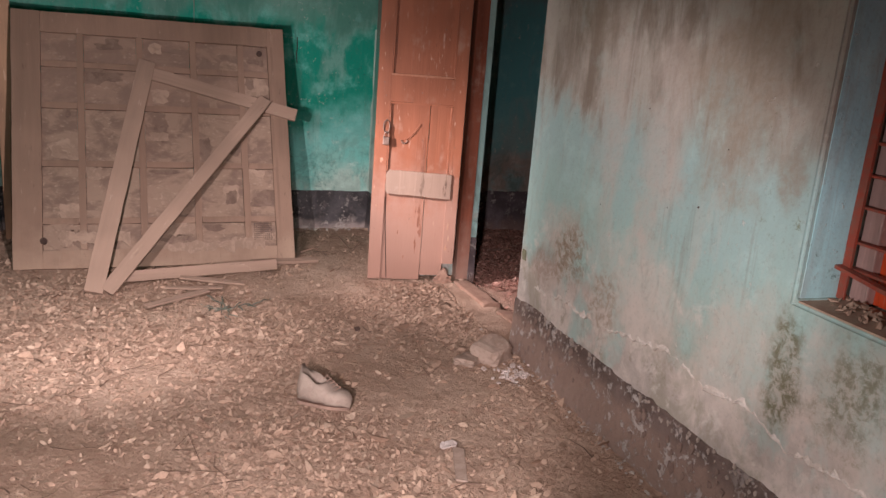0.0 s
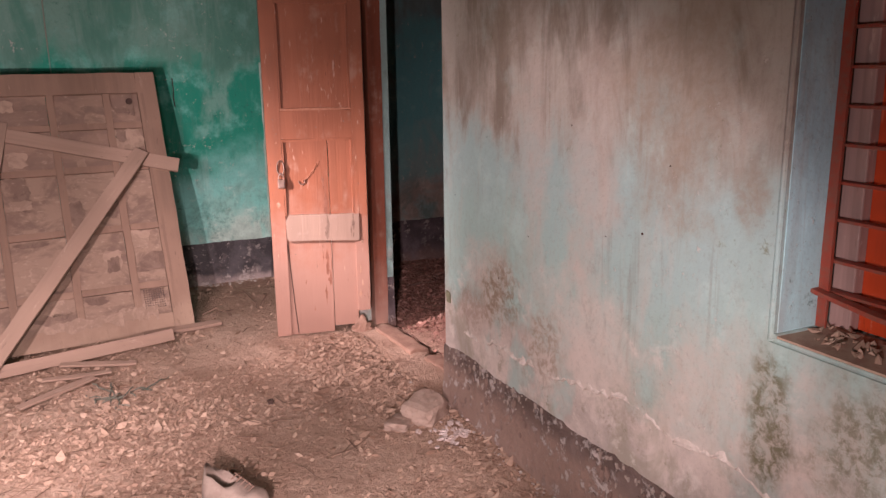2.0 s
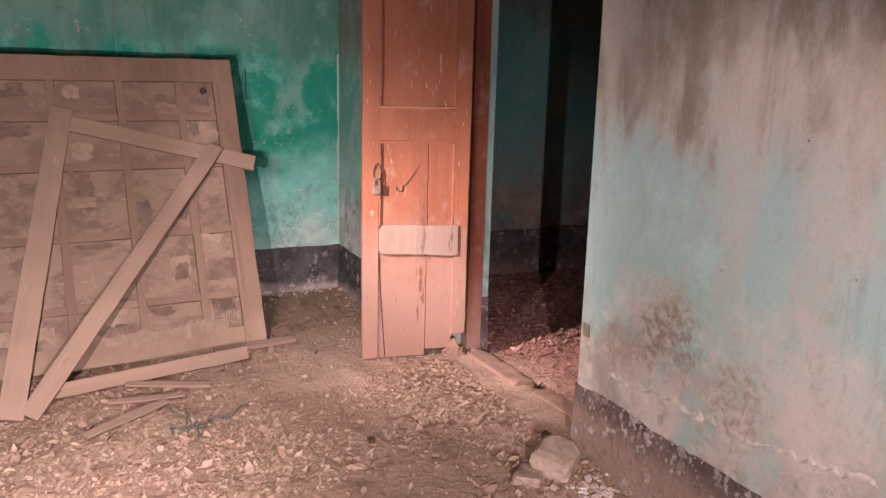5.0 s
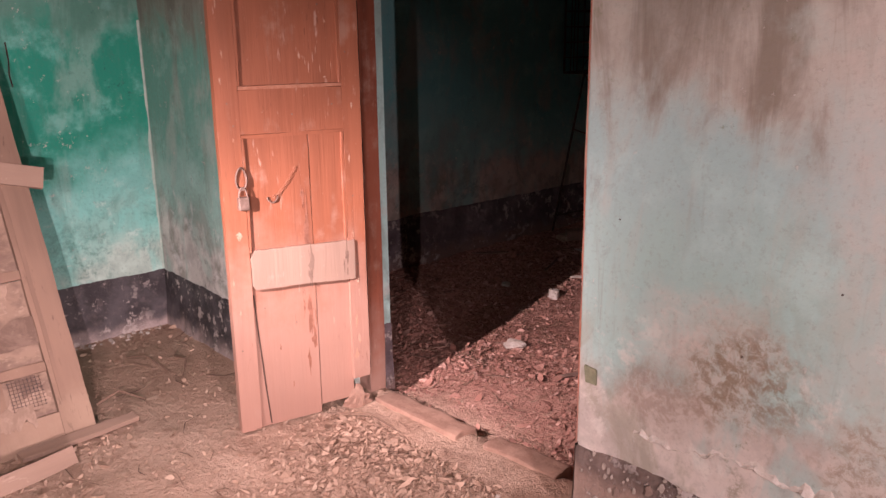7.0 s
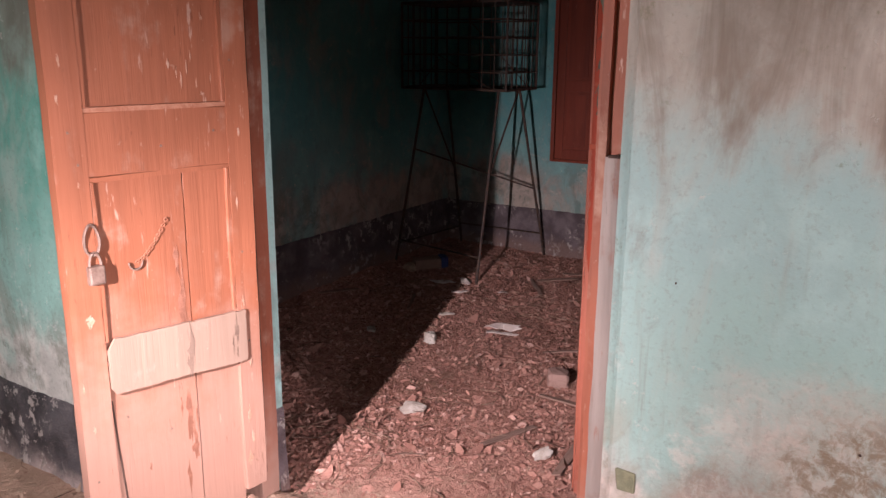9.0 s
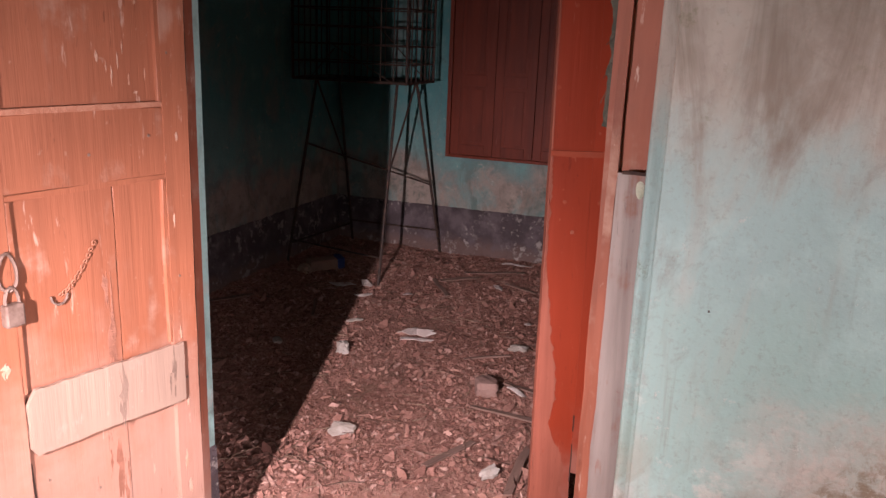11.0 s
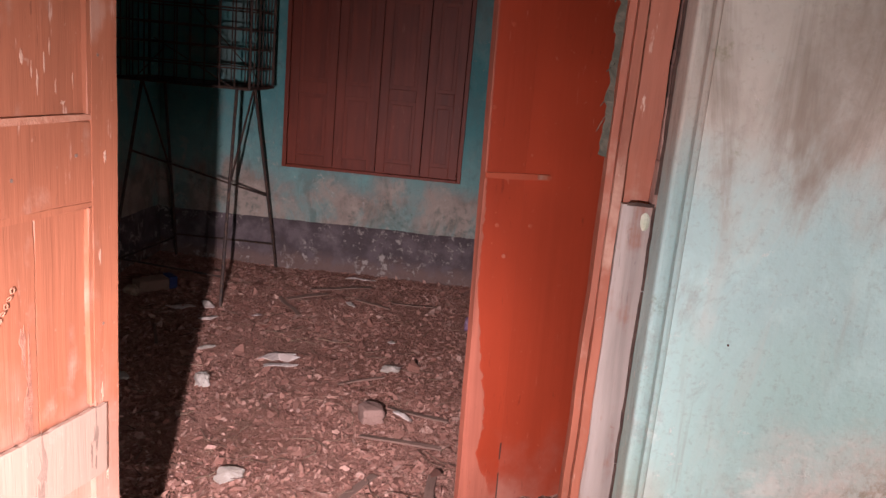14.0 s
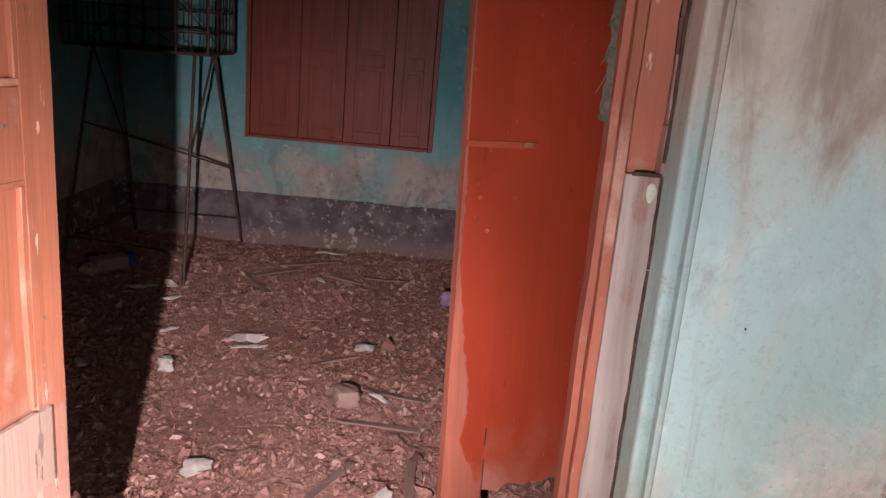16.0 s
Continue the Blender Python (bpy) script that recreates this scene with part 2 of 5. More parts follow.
def island(name, a, b, c, rough=0.9):
    """Loose bits: each takes a tone of its own."""
    n = Nodes(name, rough, 0.2)
    r = n.t.nodes.new("ShaderNodeNewGeometry").outputs["Random Per Island"]
    col = n.mix(n.step(r, 0.0, 0.6), a, b)
    col = n.mix(n.step(r, 0.72, 1.0), col, c)
    fine = n.noise(n.pos(), 90.0, 3)
    col = n.mix(n.math("MULTIPLY", n.step(fine, 0.45, 0.7), 0.4), col, tuple(k * 0.6 for k in a))
    return n.finish(col, fine, 0.4, 0.003)


def metal(name, a, b, rough=0.6, metallic=0.6):
    n = Nodes(name, rough, 0.4)
    n.b.inputs["Metallic"].default_value = metallic
    o = n.obj()
    f = n.noise(o, 45.0, 5, 0.7)
    return n.finish(n.mix(n.step(f, 0.4, 0.62), a, b), f, 0.4, 0.002)


def earth(name):
    n = Nodes(name, 0.95, 0.1)
    p = n.pos()
    big, mid, fine, grit = n.noise(p, 1.1, 4), n.noise(p, 7.0, 6, 0.65), n.noise(p, 34.0, 5, 0.7), n.noise(p, 120.0, 3, 0.7)
    room = n.step(n.xyz(p)[0], 1.9, 2.3)
    a = n.mix(room, (0.40, 0.262, 0.192), (0.34, 0.168, 0.128))
    b = n.mix(room, (0.50, 0.350, 0.265), (0.43, 0.230, 0.180))
    col = n.mix(n.step(big, 0.38, 0.62), a, b)
    col = n.mix(n.math("MULTIPLY", n.step(mid, 0.5, 0.7), 0.65), col, (0.27, 0.16, 0.115))
    col = n.mix(n.math("MULTIPLY", n.step(fine, 0.55, 0.7), 0.55), col, (0.52, 0.40, 0.30))
    col = n.mix(n.math("MULTIPLY", n.step(grit, 0.58, 0.72), 0.5), col, (0.13, 0.075, 0.05))
    h = n.math("ADD", n.math("MULTIPLY", mid, 1.2), n.math("ADD", n.math("MULTIPLY", fine, 0.7), n.math("MULTIPLY", grit, 0.25)))
    return n.finish(col, h, 0.95, 0.022)


M_PIER = wall_paint("pale_turquoise_distemper", (0.345, 0.49, 0.455), (0.335, 0.46, 0.445), 1.0, (0.45, 0.395, 0.34), 1.24, (0.225, 0.175, 0.135), (0.60, 0.52, 0.465), 0.55, 1.0, (0.15, 0.155, 0.075), 0.58, (
    (2.50, 0.62, 0.55, 0.22, (0.58, 0.52, 0.46), 0.75, 0.35), (2.50, 1.25, 0.16, 0.40, (0.50, 0.43, 0.38), 0.65, 0.2), (1.95, 0.62, 0.25, 0.30, (0.50, 0.44, 0.38), 0.6, 0.3),
    (3.22, 0.70, 0.30, 0.15, (0.60, 0.49, 0.43), 0.7, 0.45), (2.86, 1.34, 0.12, 0.42, (0.52, 0.45, 0.40), 0.6, 0.3), (1.45, 0.62, 0.35, 0.26, (0.62, 0.53, 0.47), 0.6, 0.35), (2.10, 1.46, 0.32, 0.36, (0.30, 0.235, 0.175), 0.7, 0.3), (3.05, 1.72, 0.30, 0.22, (0.26, 0.205, 0.155), 0.6, 0.4), (3.33, 1.52, 0.13, 0.16, (0.27, 0.22, 0.18), 0.5, 0.5),
    (3.08, 0.66, 0.26, 0.15, (0.235, 0.165, 0.105), 0.85, 0.85), (2.78, 0.55, 0.16, 0.16, (0.27, 0.20, 0.14), 0.7, 0.85), (3.34, 0.55, 0.16, 0.12, (0.30, 0.21, 0.16), 0.6, 0.7),
    (1.74, 0.66, 0.07, 0.26, (0.115, 0.11, 0.05), 0.85, 0.7), (1.48, 0.68, 0.13, 0.22, (0.13, 0.125, 0.06), 0.75, 0.7), (1.05, 0.60, 0.2, 0.2, (0.14, 0.13, 0.07), 0.6, 0.7), (1.85, 1.22, 0.06, 0.10, (0.28, 0.23, 0.18), 0.6, 0.5)))
M_BACK = wall_paint("green_distemper", (0.22, 0.56, 0.50), (0.018, 0.27, 0.19), 0.93, (0.17, 0.30, 0.25), 1.58, (0.08, 0.22, 0.17), (0.44, 0.58, 0.51), 0.43, 1.0, (0.03, 0.12, 0.10), 0.56)
M_ROOM = wall_paint("dull_turquoise_distemper", (0.20, 0.37, 0.36), (0.12, 0.33, 0.34), 0.95, (0.19, 0.25, 0.24), 1.85, (0.14, 0.18, 0.17), (0.42, 0.34, 0.29), 0.62, 0.9)
M_SIDE = wall_paint("grey_green_distemper", (0.30, 0.50, 0.44), (0.14, 0.35, 0.285), 1.0, (0.26, 0.255, 0.21), 1.5, (0.17, 0.16, 0.13), (0.62, 0.60, 0.55), 0.58, 1.0)
M_REVEAL = wall_paint("blue_grey_distemper", (0.42, 0.68, 0.70), (0.40, 0.64, 0.70), 1.2, (0.38, 0.38, 0.37), 2.2, (0.3, 0.3, 0.28), (0.46, 0.38, 0.33), 1.0, 0.5)
M_REVEAL2 = wall_paint("bright_turquoise_distemper", (0.42, 0.66, 0.63), (0.42, 0.66, 0.63), 1.2, (0.4, 0.5, 0.48), 2.4, (0.3, 0.4, 0.38), (0.46, 0.45, 0.42), 0.3, 0.5)
M_CEIL = wall_paint("limewashed_ceiling", (0.5, 0.5, 0.46), (0.5, 0.5, 0.46), 1.0, (0.4, 0.38, 0.33), 2.6, (0.3, 0.27, 0.22), (0.4, 0.4, 0.4), 0.2, 0.1)
M_DADO = dado_paint("black_dado_paint", (0.105, 0.072, 0.060), (0.33, 0.225, 0.18), 0.19)
M_DADO_BACK = dado_paint("black_dado_paint_chipped", (0.046, 0.040, 0.042), (0.46, 0.37, 0.34), 0.03)
M_DADO_ROOM = dado_paint("grey_dado_paint", (0.095, 0.072, 0.077), (0.22, 0.14, 0.12), 0.03)
M_RIDGE = dusty("broken_lime_plaster", (0.52, 0.46, 0.41), (0.42, 0.35, 0.30), (0.28, 0.24, 0.19), 16)
M_MOSS = dusty("greenish_dried_putty", (0.26, 0.25, 0.16), (0.20, 0.20, 0.13), (0.34, 0.31, 0.22), 40)
M_CORNER = dusty("pale_green_plaster", (0.42, 0.52, 0.45), (0.33, 0.44, 0.38), (0.5, 0.52, 0.45), 16)
M_FLAKE = dusty("dirty_plaster_flakes", (0.40, 0.33, 0.285), (0.31, 0.25, 0.21), (0.48, 0.41, 0.36), 20)
M_LIP = dusty("white_broken_plaster", (0.68, 0.61, 0.55), (0.54, 0.47, 0.41), (0.33, 0.29, 0.23), 18)
M_DADOSCAR = dusty("bare_brown_render", (0.27, 0.19, 0.155), (0.21, 0.145, 0.12), (0.36, 0.27, 0.22), 16)
M_EARTH = earth("trodden_earth")
M_LITTER = island("dry_leaf_litter", (0.34, 0.22, 0.158), (0.43, 0.292, 0.215), (0.49, 0.352, 0.264))
M_LITTER_ROOM = island("reddish_litter", (0.26, 0.122, 0.094), (0.41, 0.212, 0.165), (0.58, 0.365, 0.30))
M_TWIG = island("dry_twigs", (0.10, 0.06, 0.045), (0.22, 0.14, 0.10), (0.36, 0.25, 0.18))
M_DOOR = wood("orange_brown_paint", (0.262, 0.090, 0.047), (0.35, 0.20, 0.145), (0.35, 0.212, 0.165), 2, 0.62, 0.72, tone=0.85)
M_DOORFR = wood("brown_red_frame_paint", (0.34, 0.110, 0.064), (0.50, 0.31, 0.235), (0.46, 0.30, 0.24), 2, 0.25, 0.8)
M_PATCH = wood("bare_patch_board", (0.30, 0.20, 0.152), (0.42, 0.315, 0.26), (0.4, 0.3, 0.2), 2, -9, 0.6, tone=0.84)
M_RED = wood("vermilion_paint", (0.315, 0.043, 0.017), (0.42, 0.14, 0.085), (0.40, 0.20, 0.15), 2, 0.10, 0.30, 0.42, 0.6, tone=0.9)
M_REDWORN = wood("worn_vermilion_paint", (0.36, 0.07, 0.032), (0.44, 0.21, 0.155), (0.55, 0.32, 0.25), 2, 0.85, 0.45, 0.55, 0.6, tone=0.92)
M_WORNPINK = wood("pink_worn_paint", (0.38, 0.115, 0.072), (0.36, 0.085, 0.045), (0.5, 0.3, 0.2), 2, -9, 0.5, 0.6)
M_GREYWOOD = wood("weathered_jamb_wood", (0.36, 0.295, 0.265), (0.25, 0.105, 0.072), (0.24, 0.12, 0.09), 2, -9, 1.0)
M_SHUT = wood("oxblood_shutter_paint", (0.215, 0.038, 0.018), (0.30, 0.085, 0.05), (0.3, 0.1, 0.1), 2, -9, 0.3, 0.5)
M_SHUTRED = wood("bright_red_shutter_paint", (0.60, 0.07, 0.018), (0.60, 0.25, 0.15), (0.5, 0.3, 0.2), 2, -9, 0.2, 0.45, 0.6)
M_PINK = wood("faded_pink_frame_paint", (0.50, 0.33, 0.29), (0.60, 0.46, 0.40), (0.4, 0.3, 0.25), 2, -9, 0.5)
M_PLANK = wood("dusty_plank_wood", (0.315, 0.21, 0.157), (0.42, 0.305, 0.24), (0.4, 0.3, 0.2), 0, -9, 0.4, 0.9, tone=0.86)
M_PANELFR = wood("dusty_shutter_frame", (0.235, 0.148, 0.107), (0.30, 0.20, 0.15), (0.36, 0.25, 0.18), 2, 0.1, 0.4, 0.9, tone=0.86)
M_PANE = dusty("mud_smeared_board", (0.205, 0.135, 0.104), (0.265, 0.176, 0.132), (0.36, 0.26, 0.20), 4.5, flat=(0.8, 1.0, 1.3))
M_PANE_LOW = dusty("peeling_mud_board", (0.19, 0.126, 0.097), (0.285, 0.195, 0.145), (0.40, 0.295, 0.22), 6.0, flat=(0.8, 1.0, 1.35))
M_MUD2 = dusty("thin_mud_film", (0.36, 0.25, 0.188), (0.265, 0.182, 0.136), (0.36, 0.265, 0.205), 9)
M_PANE_DARK = dusty("dark_bare_board", (0.150, 0.098, 0.075), (0.205, 0.138, 0.106), (0.26, 0.18, 0.138), 9)
M_STEP = dusty("trodden_mud_stone", (0.33, 0.205, 0.152), (0.27, 0.16, 0.118), (0.40, 0.27, 0.205), 12)
M_MUD = dusty("dried_mud", (0.46, 0.34, 0.25), (0.40, 0.27, 0.2), (0.55, 0.42, 0.32), 14)
M_IRON = metal("rusty_iron", (0.055, 0.04, 0.038), (0.12, 0.07, 0.05), 0.7, 0.4)
M_IRONRED = metal("red_painted_iron", (0.34, 0.06, 0.035), (0.26, 0.09, 0.06), 0.55, 0.0)
M_LOCK = metal("dusty_steel", (0.22, 0.15, 0.12), (0.15, 0.095, 0.075), 0.6, 0.4)
M_STONE = dusty("dusty_stone", (0.33, 0.235, 0.185), (0.42, 0.31, 0.25), (0.25, 0.17, 0.13), 12)
M_BRICK = dusty("dusty_brick", (0.29, 0.175, 0.145), (0.34, 0.215, 0.18), (0.22, 0.125, 0.10), 18)
M_SHOE = dusty("dust_caked_leather", (0.35, 0.265, 0.22), (0.40, 0.31, 0.255), (0.27, 0.20, 0.165), 22)
M_PAPER = dusty("dirty_white_scrap", (0.66, 0.57, 0.53), (0.50, 0.40, 0.36), (0.38, 0.27, 0.23), 14)
M_CARD = dusty("brown_cardboard", (0.28, 0.18, 0.14), (0.34, 0.22, 0.17), (0.2, 0.12, 0.1), 12)
M_BLUE = dusty("blue_plastic", (0.03, 0.05, 0.16), (0.05, 0.07, 0.2), (0.1, 0.08, 0.1), 20, 0.5)
M_PURPLE = dusty("mauve_plastic", (0.20, 0.11, 0.20), (0.26, 0.16, 0.24), (0.2, 0.12, 0.12), 20, 0.5)
M_WIREGREEN = dusty("grey_green_string", (0.10, 0.11, 0.085), (0.16, 0.15, 0.12), (0.25, 0.2, 0.15), 30)
M_COBWEB = dusty("dusty_cobweb", (0.070, 0.072, 0.056), (0.12, 0.11, 0.085), (0.10, 0.085, 0.066), 30)
M_PALEGREEN = dusty("pale_green_plug", (0.45, 0.48, 0.36), (0.55, 0.56, 0.45), (0.25, 0.25, 0.18), 40)
M_LEDGE = dusty("dusty_ledge_paint", (0.36, 0.17, 0.11), (0.31, 0.13, 0.08), (0.42, 0.26, 0.19), 25)
M_DARKWOOD = dusty("weathered_dark_wood", (0.20, 0.085, 0.055), (0.27, 0.12, 0.08), (0.14, 0.06, 0.045), 25)
M_PALECHIP = dusty("chipped_pale_primer", (0.44, 0.28, 0.21), (0.40, 0.22, 0.15), (0.5, 0.36, 0.28), 30)
# near-black for clod and dark marks; also painted shade of open gaps
M_DARK = dusty("dark_marks_and_gap_shade", (0.05, 0.03, 0.025), (0.08, 0.05, 0.04), (0.1, 0.07, 0.05), 20)


# ---- helpers for meshes ----
def data_of(bm, name, material, smooth=False):
    me = bpy.data.meshes.new(name)
    bmesh.ops.recalc_face_normals(bm, faces=bm.faces)
    bm.to_mesh(me)
    bm.free()
    me.materials.append(material)
    if smooth:
        me.polygons.foreach_set("use_smooth", [True] * len(me.polygons))
    return me


def part(name, bm, material, parent=None, label="", smooth=False):
    ob = new(name, data_of(bm, name, material, smooth))
    if parent is not None:
        ob.parent = parent
    if label:
        ob["label"] = label
    return ob


def thing(name, m, label, category, group="", kind=""):
    ob = new(name)
    ob.matrix_world = m
    return tagged(ob, label, category, group, kind)


def box(bm, x0, x1, y0, y1, z0, z1, bevel=0.0):
    vs = [bm.verts.new((x, y, z)) for z in (z0, z1) for y in (y0, y1) for x in (x0, x1)]
    fs = [bm.faces.new([vs[i] for i in f]) for f in ((0, 2, 3, 1), (4, 5, 7, 6), (0, 1, 5, 4), (2, 6, 7, 3), (0, 4, 6, 2), (1, 3, 7, 5))]
    if bevel:
        edges = list({e for f in fs for e in f.edges})
        bmesh.ops.bevel(bm, geom=edges, offset=bevel, segments=2, affect="EDGES", profile=0.5)
    return bm


def boxed(x0, x1, y0, y1, z0, z1, bevel=0.0):
    return box(bmesh.new(), x0, x1, y0, y1, z0, z1, bevel)


def rod(bm, a, b, r, sides=6, r2=None):
    a, b = Vector(a), Vector(b)
    d = (b - a).normalized()
    u = d.orthogonal().normalized()
    v = d.cross(u)
    rings = []
    for p, k in ((a, r), (b, r if r2 is None else r2)):
        rings.append([bm.verts.new(p + k * (math.cos(i * math.tau / sides) * u + math.sin(i * math.tau / sides) * v)) for i in range(sides)])
    for i in range(sides):
        j = (i + 1) % sides
        bm.faces.new((rings[0][i], rings[0][j], rings[1][j], rings[1][i]))
    bm.faces.new(rings[0][::-1])
    bm.faces.new(rings[1])
    return bm


def polyrod(bm, pts, r, sides=6):
    for a, b in zip(pts, pts[1:]):
        rod(bm, a, b, r, sides)
    return bm


def rough_edges(bm, amount, scale, seed):
    """Moves the vertices a little, so that edges are worn and uneven."""
    for v in bm.verts:
        v.co += Vector(noise.noise_vector(v.co * scale + Vector((seed, seed * 1.7, 0)))) * amount
    return bm


def cut_box(bm, x0, x1, y0, y1, z0, z1, n, axis, worn, seed):
    """A box in n slices along one axis with worn edges."""
    lo, hi = [x0, y0, z0], [x1, y1, z1]
    rings = []
    o = [a for a in range(3) if a != axis]
    for i in range(n + 1):
        k = lo[axis] + (hi[axis] - lo[axis]) * i / n
        ring = []
        for p, q in ((0, 0), (1, 0), (1, 1), (0, 1)):
            c = [0, 0, 0]
            c[axis] = k
            c[o[0]] = hi[o[0]] if p else lo[o[0]]
            c[o[1]] = hi[o[1]] if q else lo[o[1]]
            ring.append(bm.verts.new(c))
        rings.append(ring)
    for a, b in zip(rings, rings[1:]):
        for i in range(4):
            j = (i + 1) % 4
            bm.faces.new((a[i], a[j], b[j], b[i]))
    bm.faces.new(rings[0])
    bm.faces.new(rings[-1])
    bmesh.ops.bevel(bm, geom=[e for e in bm.edges if abs((e.verts[0].co - e.verts[1].co)[axis]) > 1e-5], offset=min(0.003, 0.2 * min(hi[a] - lo[a] for a in o)), segments=1, affect="EDGES")
    rough_edges(bm, worn, 9.0, seed)
    return bm


def plank(name, a, b, width, thick, face, label, category="plank", material=None, worn=0.004, seed=1.0, group=""):
    """A worn plank from a to b; face: the way its broad side looks."""
    a, b = Vector(a), Vector(b)
    u = (b - a).normalized()
    w = (Vector(face) - Vector(face).dot(u) * u).normalized()
    v = w.cross(u)
    length = (b - a).length
    bm = cut_box(bmesh.new(), 0, length, -width / 2, width / 2, -thick, 0, max(2, int(length / 0.12)), 0, worn, seed)
    ob = part(name, bm, material or M_PLANK)
    ob.matrix_world = Matrix(((u.x, v.x, w.x, a.x), (u.y, v.y, w.y, a.y), (u.z, v.z, w.z, a.z), (0, 0, 0, 1)))
    return tagged(ob, label, category, group)


def floor_z(x, y):
    """Height of the trodden ground; the room lies a little lower than the passage."""
    k = min(1.0, max(0.0, (x - 1.92) / 0.10))
    z = -0.045 * k * k * (3 - 2 * k)
    z += 0.022 * noise.noise((x * 1.3, y * 1.3, 3.1)) + 0.010 * noise.noise((x * 4.7, y * 4.7, 7.7)) + 0.005 * noise.noise((x * 13, y * 13, 1.7))
    return z - 0.004


# ---- structure ----
def sheet(name, x0, x1, y0, y1, cell, height, material):
    nx, ny = int((x1 - x0) / cell), int((y1 - y0) / cell)
    verts = [(x0 + (x1 - x0) * i / nx, y0 + (y1 - y0) * j / ny) for j in range(ny + 1) for i in range(nx + 1)]
    me = bpy.data.meshes.new(name)
    me.from_pydata([(x, y, height(x, y)) for x, y in verts], [], [(j * (nx + 1) + i, j * (nx + 1) + i + 1, (j + 1) * (nx + 1) + i + 1, (j + 1) * (nx + 1) + i) for j in range(ny) for i in range(nx)])
    me.materials.append(material)
    me.polygons.foreach_set("use_smooth", [True] * len(me.polygons))
    return new(name, me)


tagged(sheet("floor", -1.30, 5.90, -1.75, 6.55, 0.04, floor_z, M_EARTH), "trodden reddish earth floor strewn with dry litter", "floor", kind="structure")

H = 2.95
WIN_Y0, WIN_Y1, SILL, WIN_TOP = 0.62, 1.75, 0.885, 2.15


def slab(name, dims, material, parent, bevel=0.0, label=""):
    return part(name, boxed(*dims, bevel), material, parent, label)


def wall(name, label):
    return tagged(new(name), label, "wall", kind="structure")


w_east = wall("wall_east", "stained pale turquoise plaster wall with a doorway")
bm = bmesh.new()
f = bm.faces.new([bm.verts.new((1.74, y, z)) for y, z in ((-1.75, -0.12), (3.605, -0.12), (3.605, H), (WIN_Y1, H), (WIN_Y1, SILL), (WIN_Y0, SILL), (WIN_Y0, H), (-1.75, H))])
e = bmesh.ops.extrude_face_region(bm, geom=[f])
for v in e["geom"]:
    if isinstance(v, bmesh.types.BMVert):
        v.co.x += 0.26
bmesh.ops.bevel(bm, geom=bm.edges[:], offset=0.010, segments=3, affect="EDGES")
part("wall_pier", bm, M_PIER, w_east)
slab("wall_above_window", (1.742, 2.0, WIN_Y0, WIN_Y1, WIN_TOP, H), M_PIER, w_east)
slab("wall_above_door", (1.742, 1.998, 3.605, 4.92, 2.12, H), M_PIER, w_east)
slab("wall_far_part", (1.605, 2.0, 4.92, 6.345, -0.12, H), M_SIDE, w_east, 0.012)
slab("door_reveal", (1.951, 1.997, 4.850, 4.93, -0.12, 2.12), M_REVEAL2, w_east)
slab("jamb_reveal", (1.775, 1.995, 3.60, 3.632, -0.12, 2.12), M_PIER, w_east, 0.008)
slab("window_reveal", (1.762, 1.90, 1.7472, 1.754, SILL, WIN_TOP), M_REVEAL, w_east)

w_north = wall("wall_north", "green distempered plaster wall, mottled and mouldy")
slab("wall_passage", (-1.35, 1.607, 6.33, 6.62, -0.12, H), M_BACK, w_north)
slab("wall_room", (1.607, 5.74, 6.40, 6.62, -0.12, H), M_ROOM, w_north)
w_west = wall("wall_west", "plain green distempered plaster wall of the passage")
slab("wall_passage", (-1.40, -1.12, -1.75, 6.33, -0.12, H), M_BACK, w_west)
w_south = wall("wall_south", "plain turquoise plaster wall closing the passage")
slab("wall_passage", (-1.12, 1.74, -1.95, -1.70, -0.12, H), M_PIER, w_south)
w_room_east = wall("wall_room_east", "dull turquoise plaster wall with a shuttered window")
RW_Y0, RW_Y1, RW_Z0, RW_Z1 = 4.236, 5.507, 0.668, 1.99
slab("wall_below", (5.72, 5.98, 0.2, 6.41, -0.12, RW_Z0), M_ROOM, w_room_east)
slab("wall_above", (5.72, 5.98, 0.2, 6.41, RW_Z1, H), M_ROOM, w_room_east)
slab("wall_beside", (5.72, 5.98, 0.2, RW_Y0, RW_Z0, RW_Z1), M_ROOM, w_room_east)
slab("wall_beside", (5.72, 5.98, RW_Y1, 6.41, RW_Z0, RW_Z1), M_ROOM, w_room_east)
w_room_south = wall("wall_room_south", "plain turquoise plaster wall closing the room")
slab("wall_room", (2.0, 5.72, 0.0, 0.2, -0.12, H), M_ROOM, w_room_south)
ceil = part("ceiling", boxed(-1.4, 5.98, -1.95, 6.62, H, H + 0.12), M_CEIL)
tagged(ceil, "limewashed flat ceiling", "ceiling", kind="structure")


